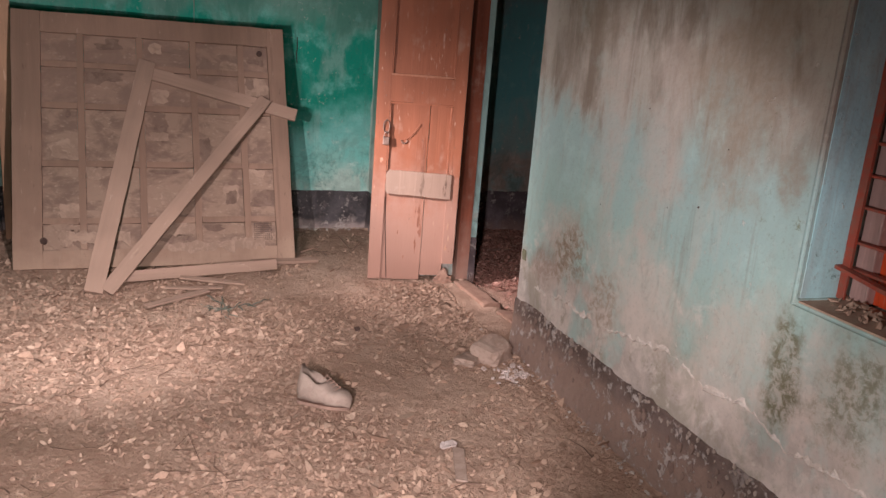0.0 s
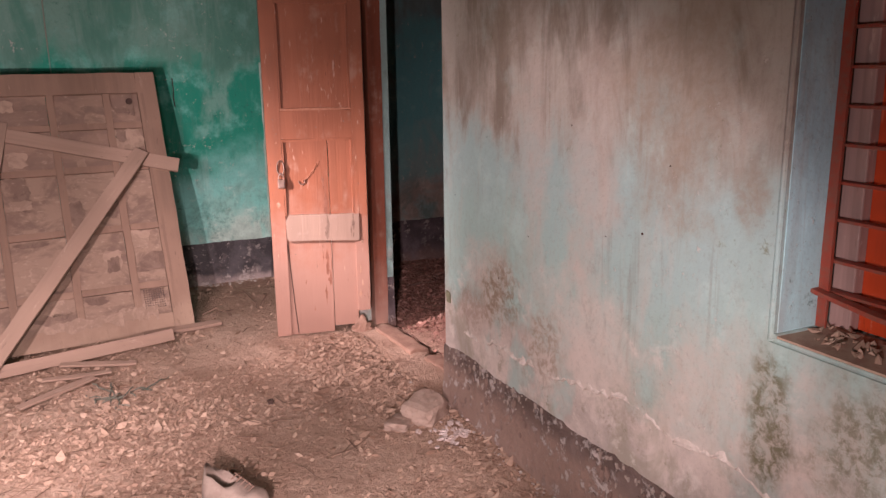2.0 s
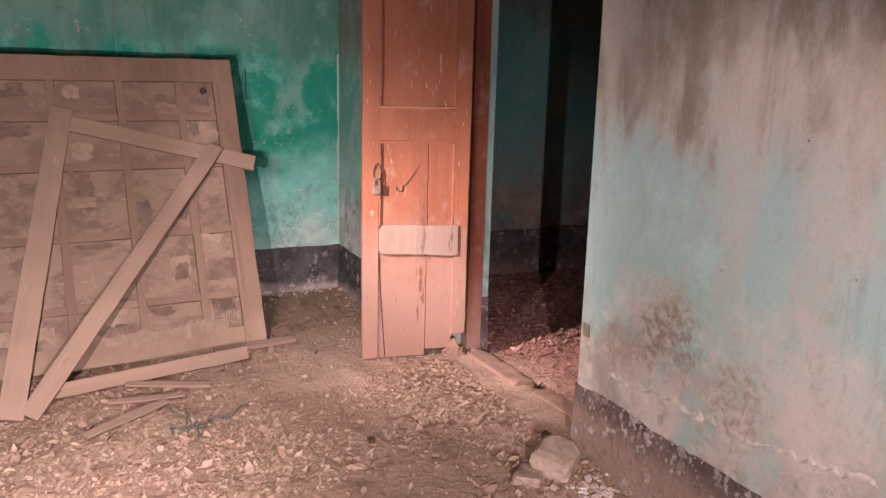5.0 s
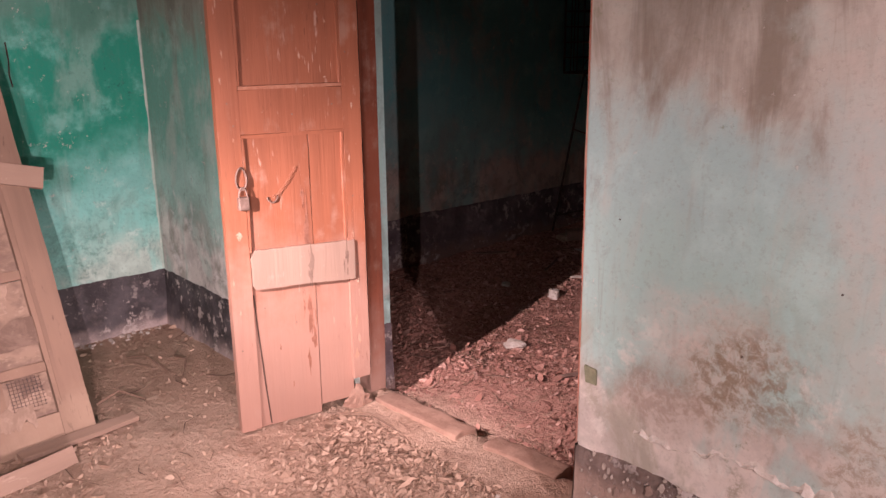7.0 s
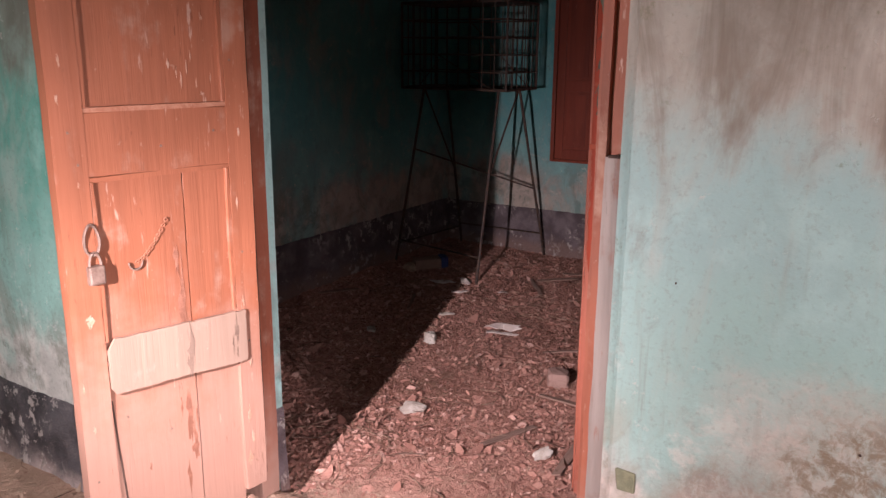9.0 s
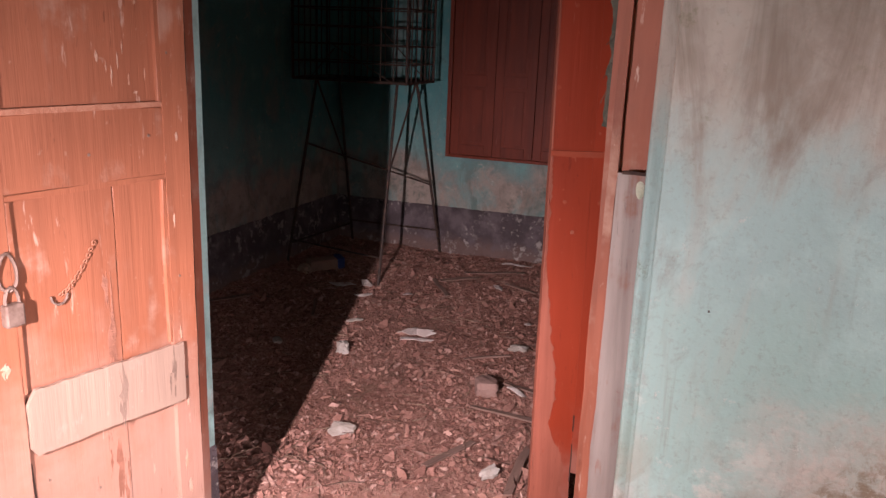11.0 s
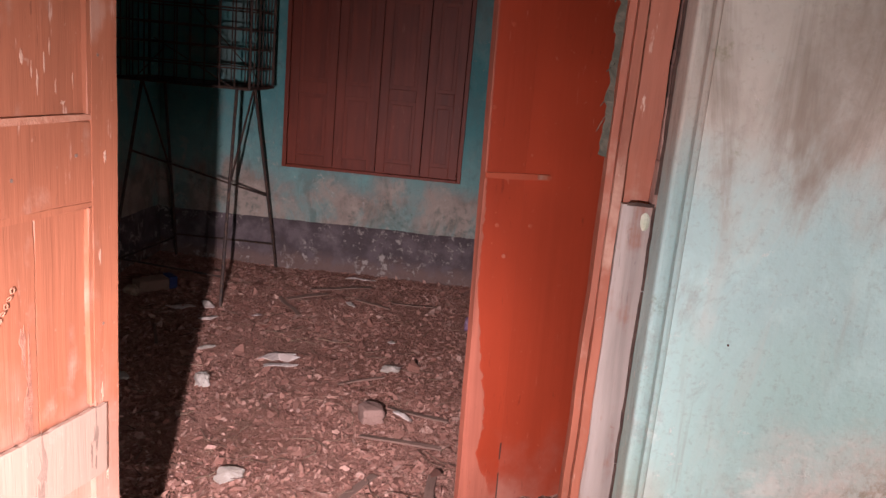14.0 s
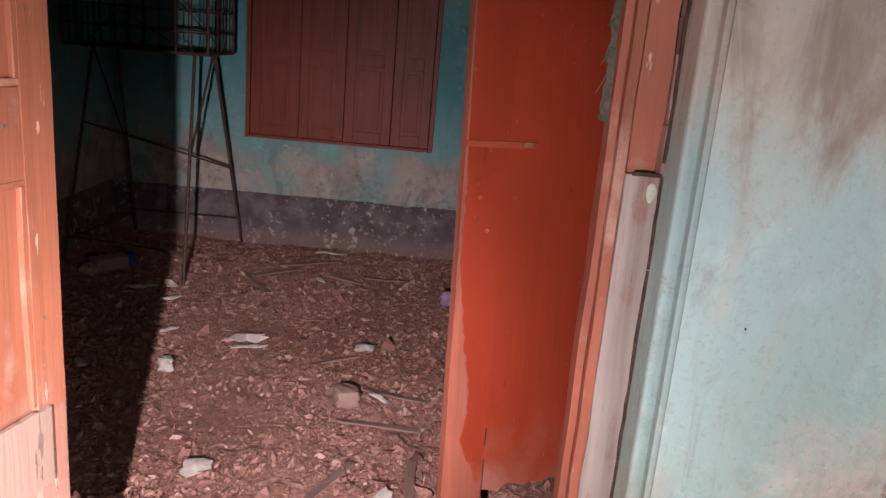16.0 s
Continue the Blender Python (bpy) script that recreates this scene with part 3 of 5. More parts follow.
def dado(name, a, b, out, top, proud, material, seed, parent, wob=0.012):
    """A painted band at a wall's foot, from a to b, with an uneven upper edge; out: the way the wall faces."""
    a, b, out = Vector((*a, 0)), Vector((*b, 0)), Vector((*out, 0))
    n = max(2, int((b - a).length / 0.03))
    bm = bmesh.new()
    rows = []
    for i in range(n + 1):
        p = a.lerp(b, i / n)
        t = top + wob * noise.noise((i * 0.11, seed, 0)) + wob * 0.6 * noise.noise((i * 0.6, seed, 5))
        d = proud + 0.004 * noise.noise((i * 0.3, seed, 9))
        foot = 0.012 + 0.012 * noise.noise((i * 0.21, seed, 2))
        rows.append([bm.verts.new((p + out * k) + Vector((0, 0, z))) for k, z in ((0.0, t + 0.004), (d, t), (d + 0.003, t * 0.5), (d + foot, 0.03), (d + foot + 0.01, -0.1))])
    for r, s in zip(rows, rows[1:]):
        for k in range(4):
            bm.faces.new((r[k], r[k + 1], s[k + 1], s[k]))
    return part(name, bm, material, parent, smooth=True)


dado("dado", (1.74, -1.7), (1.74, 3.60), (-1, 0), 0.285, 0.008, M_DADO, 1.0, w_east, 0.02)
dado("dado", (1.742, 3.605), (1.99, 3.635), (0, 1), 0.28, 0.006, M_DADO, 2.0, w_east)
dado("dado", (1.605, 4.93), (1.605, 6.33), (-1, 0), 0.295, 0.006, M_DADO_BACK, 3.0, w_east)
dado("dado", (1.95, 4.850), (1.998, 4.850), (0, -1), 0.28, 0.004, M_DADO_ROOM, 3.5, w_east, 0.004)
dado("dado", (-1.12, 6.33), (1.605, 6.33), (0, -1), 0.30, 0.006, M_DADO_BACK, 4.0, w_north)
dado("dado", (-1.12, -1.7), (-1.12, 6.33), (1, 0), 0.30, 0.006, M_DADO_BACK, 5.0, w_west)
dado("dado", (2.0, 6.40), (5.72, 6.40), (0, -1), 0.30, 0.010, M_DADO_ROOM, 6.0, w_north)
dado("dado", (5.72, 0.2), (5.72, 6.40), (-1, 0), 0.285, 0.016, M_DADO_ROOM, 7.0, w_room_east, 0.008)
dado("dado", (2.0, 4.92), (2.0, 6.40), (1, 0), 0.30, 0.006, M_DADO_ROOM, 8.0, w_east)


def broken_edge(name, pts, size, material, parent, seed):
    """The crumbled lip of an upper coat of plaster, along a line on the wall x = 1.74."""
    bm = bmesh.new()
    rng = random.Random(seed)
    fine = []
    for a, b in zip(pts, pts[1:]):
        n = max(2, int(abs(b[0] - a[0]) / 0.012))
        fine += [(a[0] + (b[0] - a[0]) * i / n, a[1] + (b[1] - a[1]) * i / n) for i in range(n)]
    rows = []
    for i, (y, z) in enumerate(fine):
        k = max(0.02, 0.5 + 1.5 * noise.noise((i * 0.11, seed, 0)) + 0.9 * noise.noise((i * 0.63, seed, 8)))
        zz = z + 0.026 * noise.noise((i * 0.06, seed, 3)) + 0.016 * noise.noise((i * 0.35, seed, 4))
        s = size * k
        rows.append([bm.verts.new(c) for c in ((1.7415, y, zz + 2.6 * s), (1.7405 - 0.35 * s, y, zz + 0.9 * s), (1.739 - (0.75 + 0.5 * rng.random()) * s, y, zz + 0.25 * s), (1.739 - 0.5 * s, y, zz - 0.3 * s), (1.7415, y, zz - 0.35 * s))])
    for r, s in zip(rows, rows[1:]):
        for k in range(4):
            bm.faces.new((r[k], r[k + 1], s[k + 1], s[k]))
    return part(name, bm, material, parent)


def wall_flakes(name, x, y0, y1, z0, z1, count, size, material, label, seed):
    """Thin irregular flakes clinging to a wall that faces -x, gathered along a line."""
    rng = random.Random(seed)
    bm = bmesh.new()
    for _ in range(count):
        y, z, q = rng.uniform(y0, y1), rng.triangular(z0, z1, z1 - 0.01), size * rng.uniform(0.35, 1.5)
        if noise.noise((y * 2.1, seed, 0)) < -0.25:
            continue
        k = rng.randint(5, 8)
        st = rng.uniform(0.8, 2.2)
        d = x - 0.0015 * rng.random()
        front = [bm.verts.new((d - 0.002, y + q * math.cos(i * math.tau / k) * rng.uniform(0.5, 1), z + q * st * math.sin(i * math.tau / k) * rng.uniform(0.5, 1))) for i in range(k)]
        back = [bm.verts.new((d + 0.004, v.co.y, v.co.z)) for v in front]
        bm.faces.new(front)
        for i in range(k):
            bm.faces.new((front[i], front[(i + 1) % k], back[(i + 1) % k], back[i]))
    return tagged(part(name, bm, material), label, "plaster flakes", kind="stuff")


wall_flakes("dado_flakes", 1.7295, 0.4, 3.58, 0.16, 0.30, 230, 0.0065, M_FLAKE, "pale flakes of plaster along the dado's chipped edge", 3)
wall_flakes("dado_scars", 1.7265, 0.4, 3.58, 0.04, 0.25, 160, 0.012, M_DADOSCAR, "brown scars in the chipped dado paint", 7)
broken_edge("plaster_lip", [(3.40, 0.40), (3.05, 0.42), (2.78, 0.434), (2.29, 0.50), (2.02, 0.475), (1.82, 0.475), (1.5, 0.45), (0.9, 0.47)], 0.0105, M_LIP, w_east, 3)


tagged(part("wall_cable", polyrod(bmesh.new(), [(0.225, 6.326, 1.48), (0.222, 6.326, 1.9), (0.228, 6.326, 2.4), (0.224, 6.326, 2.94)], 0.0045, 6), M_SIDE), "thin painted-over cable running up the green wall", "cable")
crk = bmesh.new()
polyrod(crk, [(0.985, 6.329, 1.30), (0.978, 6.329, 1.36), (0.984, 6.329, 1.42), (0.980, 6.329, 1.50)], 0.0035, 5)
part("wall_crack", crk, M_DARK, w_north, "short dark crack in the plaster")

for y, z, q in ((2.883, 0.934, 0.006), (2.246, 1.06, 0.009), (3.48, 1.009, 0.005), (2.139, 1.275, 0.006), (2.42, 1.02, 0.005), (3.10, 0.72, 0.006), (2.62, 1.36, 0.005)):
    bm = bmesh.new()
    rod(bm, (1.7415, y, z), (1.7385, y, z), q * 0.55, 9, q * 0.4)
    part("nail_hole", rough_edges(bm, 0.002, 60, y), M_DARK, w_east, "small dark nail hole in the plaster")
part("plaster_patch", rough_edges(boxed(1.7360, 1.7420, 3.535, 3.580, 0.498, 0.552, 0.004), 0.005, 30, 2), M_MOSS, w_east, "square greenish patch stuck on the wall's edge")
cp = bmesh.new()
prev = None
for i in range(90):
    z = 0.31 + 0.0145 * i
    w = 0.006 + 0.012 * max(0.0, 0.4 + noise.noise((i * 0.1, 3.0, 0)))
    now = [cp.verts.new(c) for c in ((1.604 - w, 6.3285, z), (1.602, 6.326, z), (1.6035, 6.329 - w, z))]
    if prev:
        for k in range(2):
            cp.faces.new((prev[k], prev[k + 1], now[k + 1], now[k]))
    prev = now
part("corner_plaster", cp, M_CORNER, w_north, "pale plaster showing along the inner corner")

# ---- doorway: frame, open leaf in the passage, red leaf in the room ----
def along(a, b):
    """A pose at a with the x axis towards b, in plan."""
    return pose(a[0], a[1], 0, 0, 0, math.degrees(math.atan2(b[1] - a[1], b[0] - a[0])))


door_frame = thing("door_1", pose(1.92, 4.2, 0), "worn red-brown wooden door frame in the plaster wall", "door frame", kind="structure")
door_frame.matrix_world = Matrix.Identity(4)
post = cut_box(bmesh.new(), 1.868, 1.95, 4.834, 4.919, -0.05, 2.12, 18, 2, 0.003, 1.0)
part("hinge_post", post, M_DOORFR, door_frame)
part("hinge_bead", cut_box(bmesh.new(), 1.862, 1.872, 4.828, 4.845, 0.02, 2.1, 18, 2, 0.002, 2.0), M_DOORFR, door_frame)
part("near_post", cut_box(bmesh.new(), 1.905, 1.985, 3.640, 3.700, 1.245, 2.12, 9, 2, 0.005, 3.0), M_DOORFR, door_frame, "worn red-brown upper jamb with flaking paint")
part("near_post_foot", cut_box(bmesh.new(), 1.878, 1.985, 3.634, 3.702, -0.05, 1.243, 12, 2, 0.004, 4.0), M_GREYWOOD, door_frame, "weathered grey lower jamb, paint mostly gone")
# solid dark strip: the notch's shade is put into its colour
part("jamb_notch", rough_edges(cut_box(bmesh.new(), 1.872, 1.8795, 3.636, 3.690, 1.2435, 1.2505, 6, 1, 0.001, 9.0), 0.0015, 40, 3), M_DARK, door_frame, "dark strip for the shade in the upper jamb's broken notch")
# dark strips stand in for the shade where frame and plaster part
for z0, z1, k in ((0.02, 0.66, 1.0), (0.665, 1.06, 2.0), (1.065, 1.246, 3.0), (1.27, 1.66, 4.0), (1.70, 2.02, 6.0)):
    part("frame_crack", rough_edges(cut_box(bmesh.new(), 1.8715, 1.8782, 3.6328, 3.6385, z0, z1, 14, 2, 0.003, k), 0.002, 30, k), M_DARK, door_frame, "dark strip for the shade between frame and plaster")
part("near_bead", cut_box(bmesh.new(), 1.888, 1.985, 3.7025, 3.722, -0.04, 2.12, 20, 2, 0.003, 5.0), M_DOORFR, door_frame)
part("near_bead_inner", cut_box(bmesh.new(), 1.915, 1.985, 3.7225, 3.738, -0.04, 2.12, 20, 2, 0.003, 5.5), M_DOORFR, door_frame)
part("head", cut_box(bmesh.new(), 1.87, 1.985, 3.64, 4.918, 2.05, 2.118, 10, 1, 0.003, 6.0), M_DOORFR, door_frame)
plug = bmesh.new()
bmesh.ops.create_uvsphere(plug, u_segments=10, v_segments=6, radius=0.016)
for v in plug.verts:
    v.co = Vector((1.877 + v.co.x * 0.4, 3.650 + v.co.y * 0.75, 1.213 + v.co.z * 1.3))
part("latch_plug", rough_edges(plug, 0.003, 40, 2), M_PALEGREEN, door_frame, "pale green putty plug in the latch hole")
# brick and mortar laid bare in the gap between jamb and plaster
gap = bmesh.new()
rng = random.Random(5)
z = 1.14
while z < 2.08:
    t = rng.uniform(0.03, 0.13)
    k = rng.uniform(-0.004, 0.006)
    box(gap, 1.874 + 0.016 * rng.random(), 1.93, 3.622, 3.637 + k, z, z + t, 0.003)
    z += t * rng.uniform(0.9, 1.08)
bmesh.ops.subdivide_edges(gap, edges=gap.edges[:], cuts=1)
part("mortar_gap", rough_edges(gap, 0.006, 30, 1), M_BRICK, door_frame, "crumbling brick and mortar beside the jamb")

LEAF_W = 0.615
leaf = thing("door_2", along((1.792, 4.766), (1.183, 4.885)) @ Matrix.Scale(0.885, 4, (1, 0, 0)), "orange-brown panelled wooden door leaf standing open, scuffed and patched", "door", kind="structure")


def lp(name, x0, x1, y0, y1, z0, z1, material, parent=None, label="", seed=1.0, axis=2, worn=0.0025):
    n = max(2, int((z1 - z0 if axis == 2 else x1 - x0) / 0.1))
    return part(name, cut_box(bmesh.new(), x0, x1, y0, y1, z0, z1, n, axis, worn, seed), material, parent or leaf, label)


# local x runs from the hinge to the free edge; +y looks at the passage
lp("hinge_stile", -0.014, 0.070, -0.020, 0.020, 0.13, 2.04, M_DOOR, seed=1)
lp("lock_stile", LEAF_W - 0.092, LEAF_W, -0.020, 0.020, 0.012, 2.04, M_DOOR, seed=2)
lp("middle_rail", 0.0705, LEAF_W - 0.0925, -0.018, 0.018, 1.165, 1.325, M_DOOR, seed=3, axis=0)
lp("top_rail", 0.0705, LEAF_W - 0.0925, -0.018, 0.018, 1.90, 2.04, M_DOOR, seed=4, axis=0)
lp("upper_panel", 0.066, LEAF_W - 0.088, -0.008, 0.006, 1.32, 1.91, M_DOOR, seed=5)
lp("lower_panel", 0.232, LEAF_W - 0.088, -0.008, 0.006, 0.012, 1.17, M_DOOR, seed=6)
lp("lower_panel", 0.066, 0.228, -0.009, 0.005, 0.045, 1.17, M_DOOR, seed=7)
for z0, z1, mt in ((1.325, 1.338, M_LEDGE), (1.152, 1.165, M_DOOR)):
    lp("moulding", 0.071, LEAF_W - 0.093, 0.0062, 0.0185, z0, z1, mt, seed=8, axis=0, worn=0.001)
for z0, z1 in ((1.338, 1.90), (0.73, 1.152)):
    lp("moulding", 0.071, 0.083, 0.0062, 0.0185, z0, z1, M_DOOR, seed=9, worn=0.001)
    lp("moulding", LEAF_W - 0.105, LEAF_W - 0.093, 0.0062, 0.0185, z0, z1, M_DOOR, seed=10, worn=0.001)
# the pale repair board, slightly askew, with a notched end
patch = bmesh.new()
pts = [(0.046, 0.548), (0.046, 0.706), (0.300, 0.714), (0.498, 0.720), (0.521, 0.690), (0.521, 0.585), (0.508, 0.566), (0.30, 0.560), (0.10, 0.548)]
ring = []
for k, (p, q) in enumerate(zip(pts, pts[1:] + pts[:1])):
    m = max(1, int(math.hypot(q[0] - p[0], q[1] - p[1]) / 0.012))
    ring += [(p[0] + (q[0] - p[0]) * i / m + 0.002 * noise.noise((k + i * 0.7, 1.0, 3)), p[1] + (q[1] - p[1]) * i / m + 0.003 * noise.noise((k * 3 + i * 0.35, 2.0, 5)) + 0.002 * noise.noise((k + i * 1.3, 8.0, 0))) for i in range(m)]
f = patch.faces.new([patch.verts.new((x, 0.0205, z)) for x, z in ring])
ext = bmesh.ops.extrude_face_region(patch, geom=[f])
for v in ext["geom"]:
    if isinstance(v, bmesh.types.BMVert):
        v.co.y += 0.010
part("patch_board", patch, M_PATCH, leaf, "pale bare repair board nailed across the lower panel").location.z = 0.018
# crumbled corner at the foot of the hinge side
lump = bmesh.new()
bmesh.ops.create_icosphere(lump, subdivisions=3, radius=1.0)
for v in lump.verts:
    k = 1 + 0.5 * noise.noise(v.co * 2.3) + 0.25 * noise.noise(v.co * 6)
    v.co = Vector((0.050 + v.co.x * 0.062 * k, 0.0 + v.co.y * 0.016 * k, 0.015 + v.co.z * (0.075 - 0.55 * abs(v.co.x) * 0.085) * k))
part("foot_crust", lump, M_STEP, leaf, "crumbled pale mud at the broken door foot")
def paint_chips(parent, spots, y, material, label, seed):
    """Flakes and stains of irregular outline lying on a board."""
    for k, (x, z, w, h) in enumerate(spots):
        bm = bmesh.new()
        n = 18
        vs = [bm.verts.new((x + 0.62 * w * math.cos(a) * (0.75 + 1.1 * noise.noise((math.cos(a) * 2.7 + k, math.sin(a) * 2.7, seed))), y, z + 0.62 * h * math.sin(a) * (0.75 + 1.1 * noise.noise((math.cos(a) * 3.3, math.sin(a) * 3.3 + k, seed + 4))))) for a in [i * math.tau / n for i in range(n)]]
        f = bm.faces.new(vs)
        e = bmesh.ops.extrude_face_region(bm, geom=[f])
        for v in e["geom"]:
            if isinstance(v, bmesh.types.BMVert):
                v.co.y += 0.0008
        part("paint_chip", bm, material, parent, label)


paint_chips(leaf, ((0.255, 0.660, 0.024, 0.10), (0.262, 0.600, 0.016, 0.07), (0.085, 0.665, 0.016, 0.08), (0.100, 0.63, 0.006, 0.05), (0.085, 0.60, 0.004, 0.03)), 0.0306, M_PANE_DARK, "dark stain on the repair board", 1.0)
paint_chips(leaf, ((0.262, 0.45, 0.020, 0.15), (0.250, 0.34, 0.022, 0.11), (0.278, 0.25, 0.012, 0.09), (0.256, 0.80, 0.026, 0.17), (0.270, 0.91, 0.014, 0.10), (0.288, 0.48, 0.008, 0.06), (0.236, 0.42, 0.006, 0.07), (0.41, 0.33, 0.006, 0.03), (0.36, 0.16, 0.005, 0.025)), 0.0062, M_DARKWOOD, "dark weathered streak in the panel", 2.0)
paint_chips(leaf, ((0.19, 1.43, 0.004, 0.035), (0.21, 1.40, 0.004, 0.03), (0.16, 1.39, 0.004, 0.022), (0.25, 1.44, 0.007, 0.03), (0.14, 1.36, 0.012, 0.007), (0.13, 1.56, 0.007, 0.008), (0.225, 1.42, 0.003, 0.022), (0.175, 1.46, 0.003, 0.025), (0.11, 1.40, 0.003, 0.02)), 0.0064, M_PALECHIP, "pale chip in the paint", 3.0)
paint_chips(leaf, ((0.045, 0.38, 0.012, 0.045), (0.035, 0.30, 0.016, 0.03), (0.050, 0.23, 0.018, 0.05), (0.56, 0.80, 0.02, 0.03), (0.575, 1.45, 0.007, 0.03), (0.59, 1.36, 0.008, 0.02), (0.05, 1.05, 0.008, 0.03), (0.03, 1.25, 0.007, 0.02), (0.585, 1.62, 0.007, 0.03), (0.555, 1.15, 0.006, 0.015), (0.60, 0.62, 0.006, 0.03), (0.58, 0.5, 0.008, 0.02), (0.045, 0.75, 0.007, 0.03), (0.03, 0.55, 0.01, 0.025)), 0.0203, M_PALECHIP, "pale chip in the paint", 5.0)
# dark rods laid on the leaf as the shade where boards have parted
for pts, r in ((((0.521, 0.0075, 1.15), (0.520, 0.0075, 0.92), (0.522, 0.0075, 0.72)), 0.0022), (((0.516, 0.0075, 0.56), (0.508, 0.0075, 0.42), (0.492, 0.0075, 0.2), (0.476, 0.0075, 0.02)), 0.003),
               (((-0.017, 0.014, 2.03), (-0.016, 0.015, 1.4), (-0.018, 0.014, 0.8), (-0.016, 0.015, 0.16)), 0.0032)):
    part("slit", polyrod(bmesh.new(), pts, r, 5), M_DARK, leaf, "dark rod for the shade in an open joint between boards")
# ring, padlock and chain
ring = bmesh.new()
cx, cz = 0.537, 1.01
polyrod(ring, [(cx + 0.022 * math.cos(a), 0.026 + 0.004 * math.sin(a * 2), cz + 0.040 * math.sin(a)) for a in [i * math.tau / 16 for i in range(17)]], 0.0042, 6)
part("hasp_ring", ring, M_LOCK, leaf, "dusty steel hasp ring")
lock = part("padlock", box(bmesh.new(), 0.512, 0.560, 0.020, 0.044, 0.895, 0.945, 0.006), M_LOCK, leaf, "dust-covered steel padlock")
sh = bmesh.new()
polyrod(sh, [(0.536 + 0.017 * math.cos(a), 0.032, 0.945 + 0.034 * math.sin(a)) for a in [i * math.pi / 8 for i in range(9)]], 0.004, 6)
part("shackle", sh, M_LOCK, lock)
chain = bmesh.new()
links = [(0.300 + 0.10 * s, 0.93 + 0.10 * (1 - s) ** 1.5) for s in [i / 11 for i in range(12)]]
for i, (x, z) in enumerate(links):
    r = 0.0055
    polyrod(chain, [(x + r * math.cos(a), 0.013 + (0.004 if i % 2 else 0.0) * math.sin(a), z + r * math.sin(a)) for a in [k * math.tau / 7 for k in range(8)]], 0.0013, 4)
part("chain", chain, M_LEDGE, leaf, "short rusty chain hanging on the panel")
hook = bmesh.new()
polyrod(hook, [(0.405 - 0.022 * math.cos(a), 0.013, 0.93 - 0.022 * math.sin(a)) for a in [i * math.pi / 8 for i in range(9)]], 0.003, 6)
part("hook", hook, M_LOCK, leaf)
nail = data_of(rod(bmesh.new(), (0, 0, 0), (0, 0.0025, 0), 0.0035, 8), "nail", M_LOCK)
rng = random.Random(8)
for x, z in ((0.56, 1.63), (0.57, 1.28), (0.55, 1.2), (0.30, 1.23), (0.12, 1.26), (0.05, 1.45), (0.04, 0.9), (0.585, 0.35), (0.03, 0.62), (0.16, 1.62), (0.33, 0.42), (0.47, 0.5)):
    o = new("nail", nail)
    o.parent = leaf
    o.location = (x, 0.0185 if z > 1.16 and z < 1.33 or x < 0.07 or x > 0.52 else 0.006, z)

red = thing("door_3", along((2.797, 3.367), (2.535, 3.988)) @ pose(0, 0, -0.04, 3), "vermilion painted plank door leaf, open, worn pink along its edge", "door", kind="structure")


def rp(name, x0, x1, y0, y1, z0, z1, material, label="", seed=1.0, axis=2, worn=0.002):
    n = max(2, int((z1 - z0 if axis == 2 else x1 - x0) / 0.08))
    return part(name, cut_box(bmesh.new(), x0, x1, y0, y1, z0, z1, n, axis, worn, seed), material, red, label)


def broken_board(x0, x1, foot, slope, material, seed):
    """A door board with a ragged lower end."""
    bm = bmesh.new()
    n = 14
    low = [(x0 + (x1 - x0) * i / n, foot + slope * i / n + 0.022 * noise.noise((i * 0.45, seed, 0)) + 0.012 * noise.noise((i * 1.3, seed, 2))) for i in range(n + 1)]
    rows = []
    for x, z in low:
        rows.append([[bm.verts.new((x, y, h)) for h in (z, z + 0.05, 0.4, 0.8, 1.2, 1.6, 2.045)] for y in (-0.016, 0.016)])
    for a, b in zip(rows, rows[1:]):
        for s in (0, 1):
            for k in range(6):
                bm.faces.new((a[s][k], b[s][k], b[s][k + 1], a[s][k + 1]))
        bm.faces.new((a[0][0], a[1][0], b[1][0], b[0][0]))
        bm.faces.new((a[0][6], a[1][6], b[1][6], b[0][6]))
    for e in (rows[0], rows[-1]):
        for k in range(6):
            bm.faces.new((e[0][k], e[1][k], e[1][k + 1], e[0][k + 1]))
    return part("board", bm, material, red)


broken_board(0.0, 0.205, 0.165, 0.01, M_RED, 1.0)
broken_board(0.2055, 0.5402, 0.165, -0.01, M_RED, 2.0)
broken_board(0.5406, 0.668, 0.0, 0.0, M_RED, 3.0)
worn = bmesh.new()
prev = None
for i in range(140):
    z = 0.05 + 0.0085 * i
    w = max(0.002, max(0.004, 0.105 - 0.100 * i / 95) * (1 + 0.8 * noise.noise((i * 0.045, 4.0, 0))) + 0.010 * noise.noise((i * 0.29, 1.0, 0)) + 0.006 * noise.noise((i * 0.8, 6.0, 0)))
    now = [worn.verts.new((0.668, 0.0178, z)), worn.verts.new((0.668 - w, 0.0175, z)), worn.verts.new((0.668 - w, 0.0155, z))]
    if prev:
        for k in range(2):
            worn.faces.new((prev[k], prev[k + 1], now[k + 1], now[k]))
    prev = now
part("worn_paint", worn, M_WORNPINK, red, "paint worn to pink along the leaf's edge")
# thin dark strip over the boards, coloured as the shade in a split
gapb = cut_box(bmesh.new(), 0.5385, 0.5425, 0.0145, 0.0172, 0.12, 0.36, 8, 2, 0.003, 2.0)
part("split", gapb, M_DARK, red, "dark strip for the shade in a split between two boards")
rp("edge_strip", 0.6685, 0.674, -0.018, 0.019, 0.02, 2.045, M_WORNPINK, "worn pinkish edge strip of the leaf", 4.0)
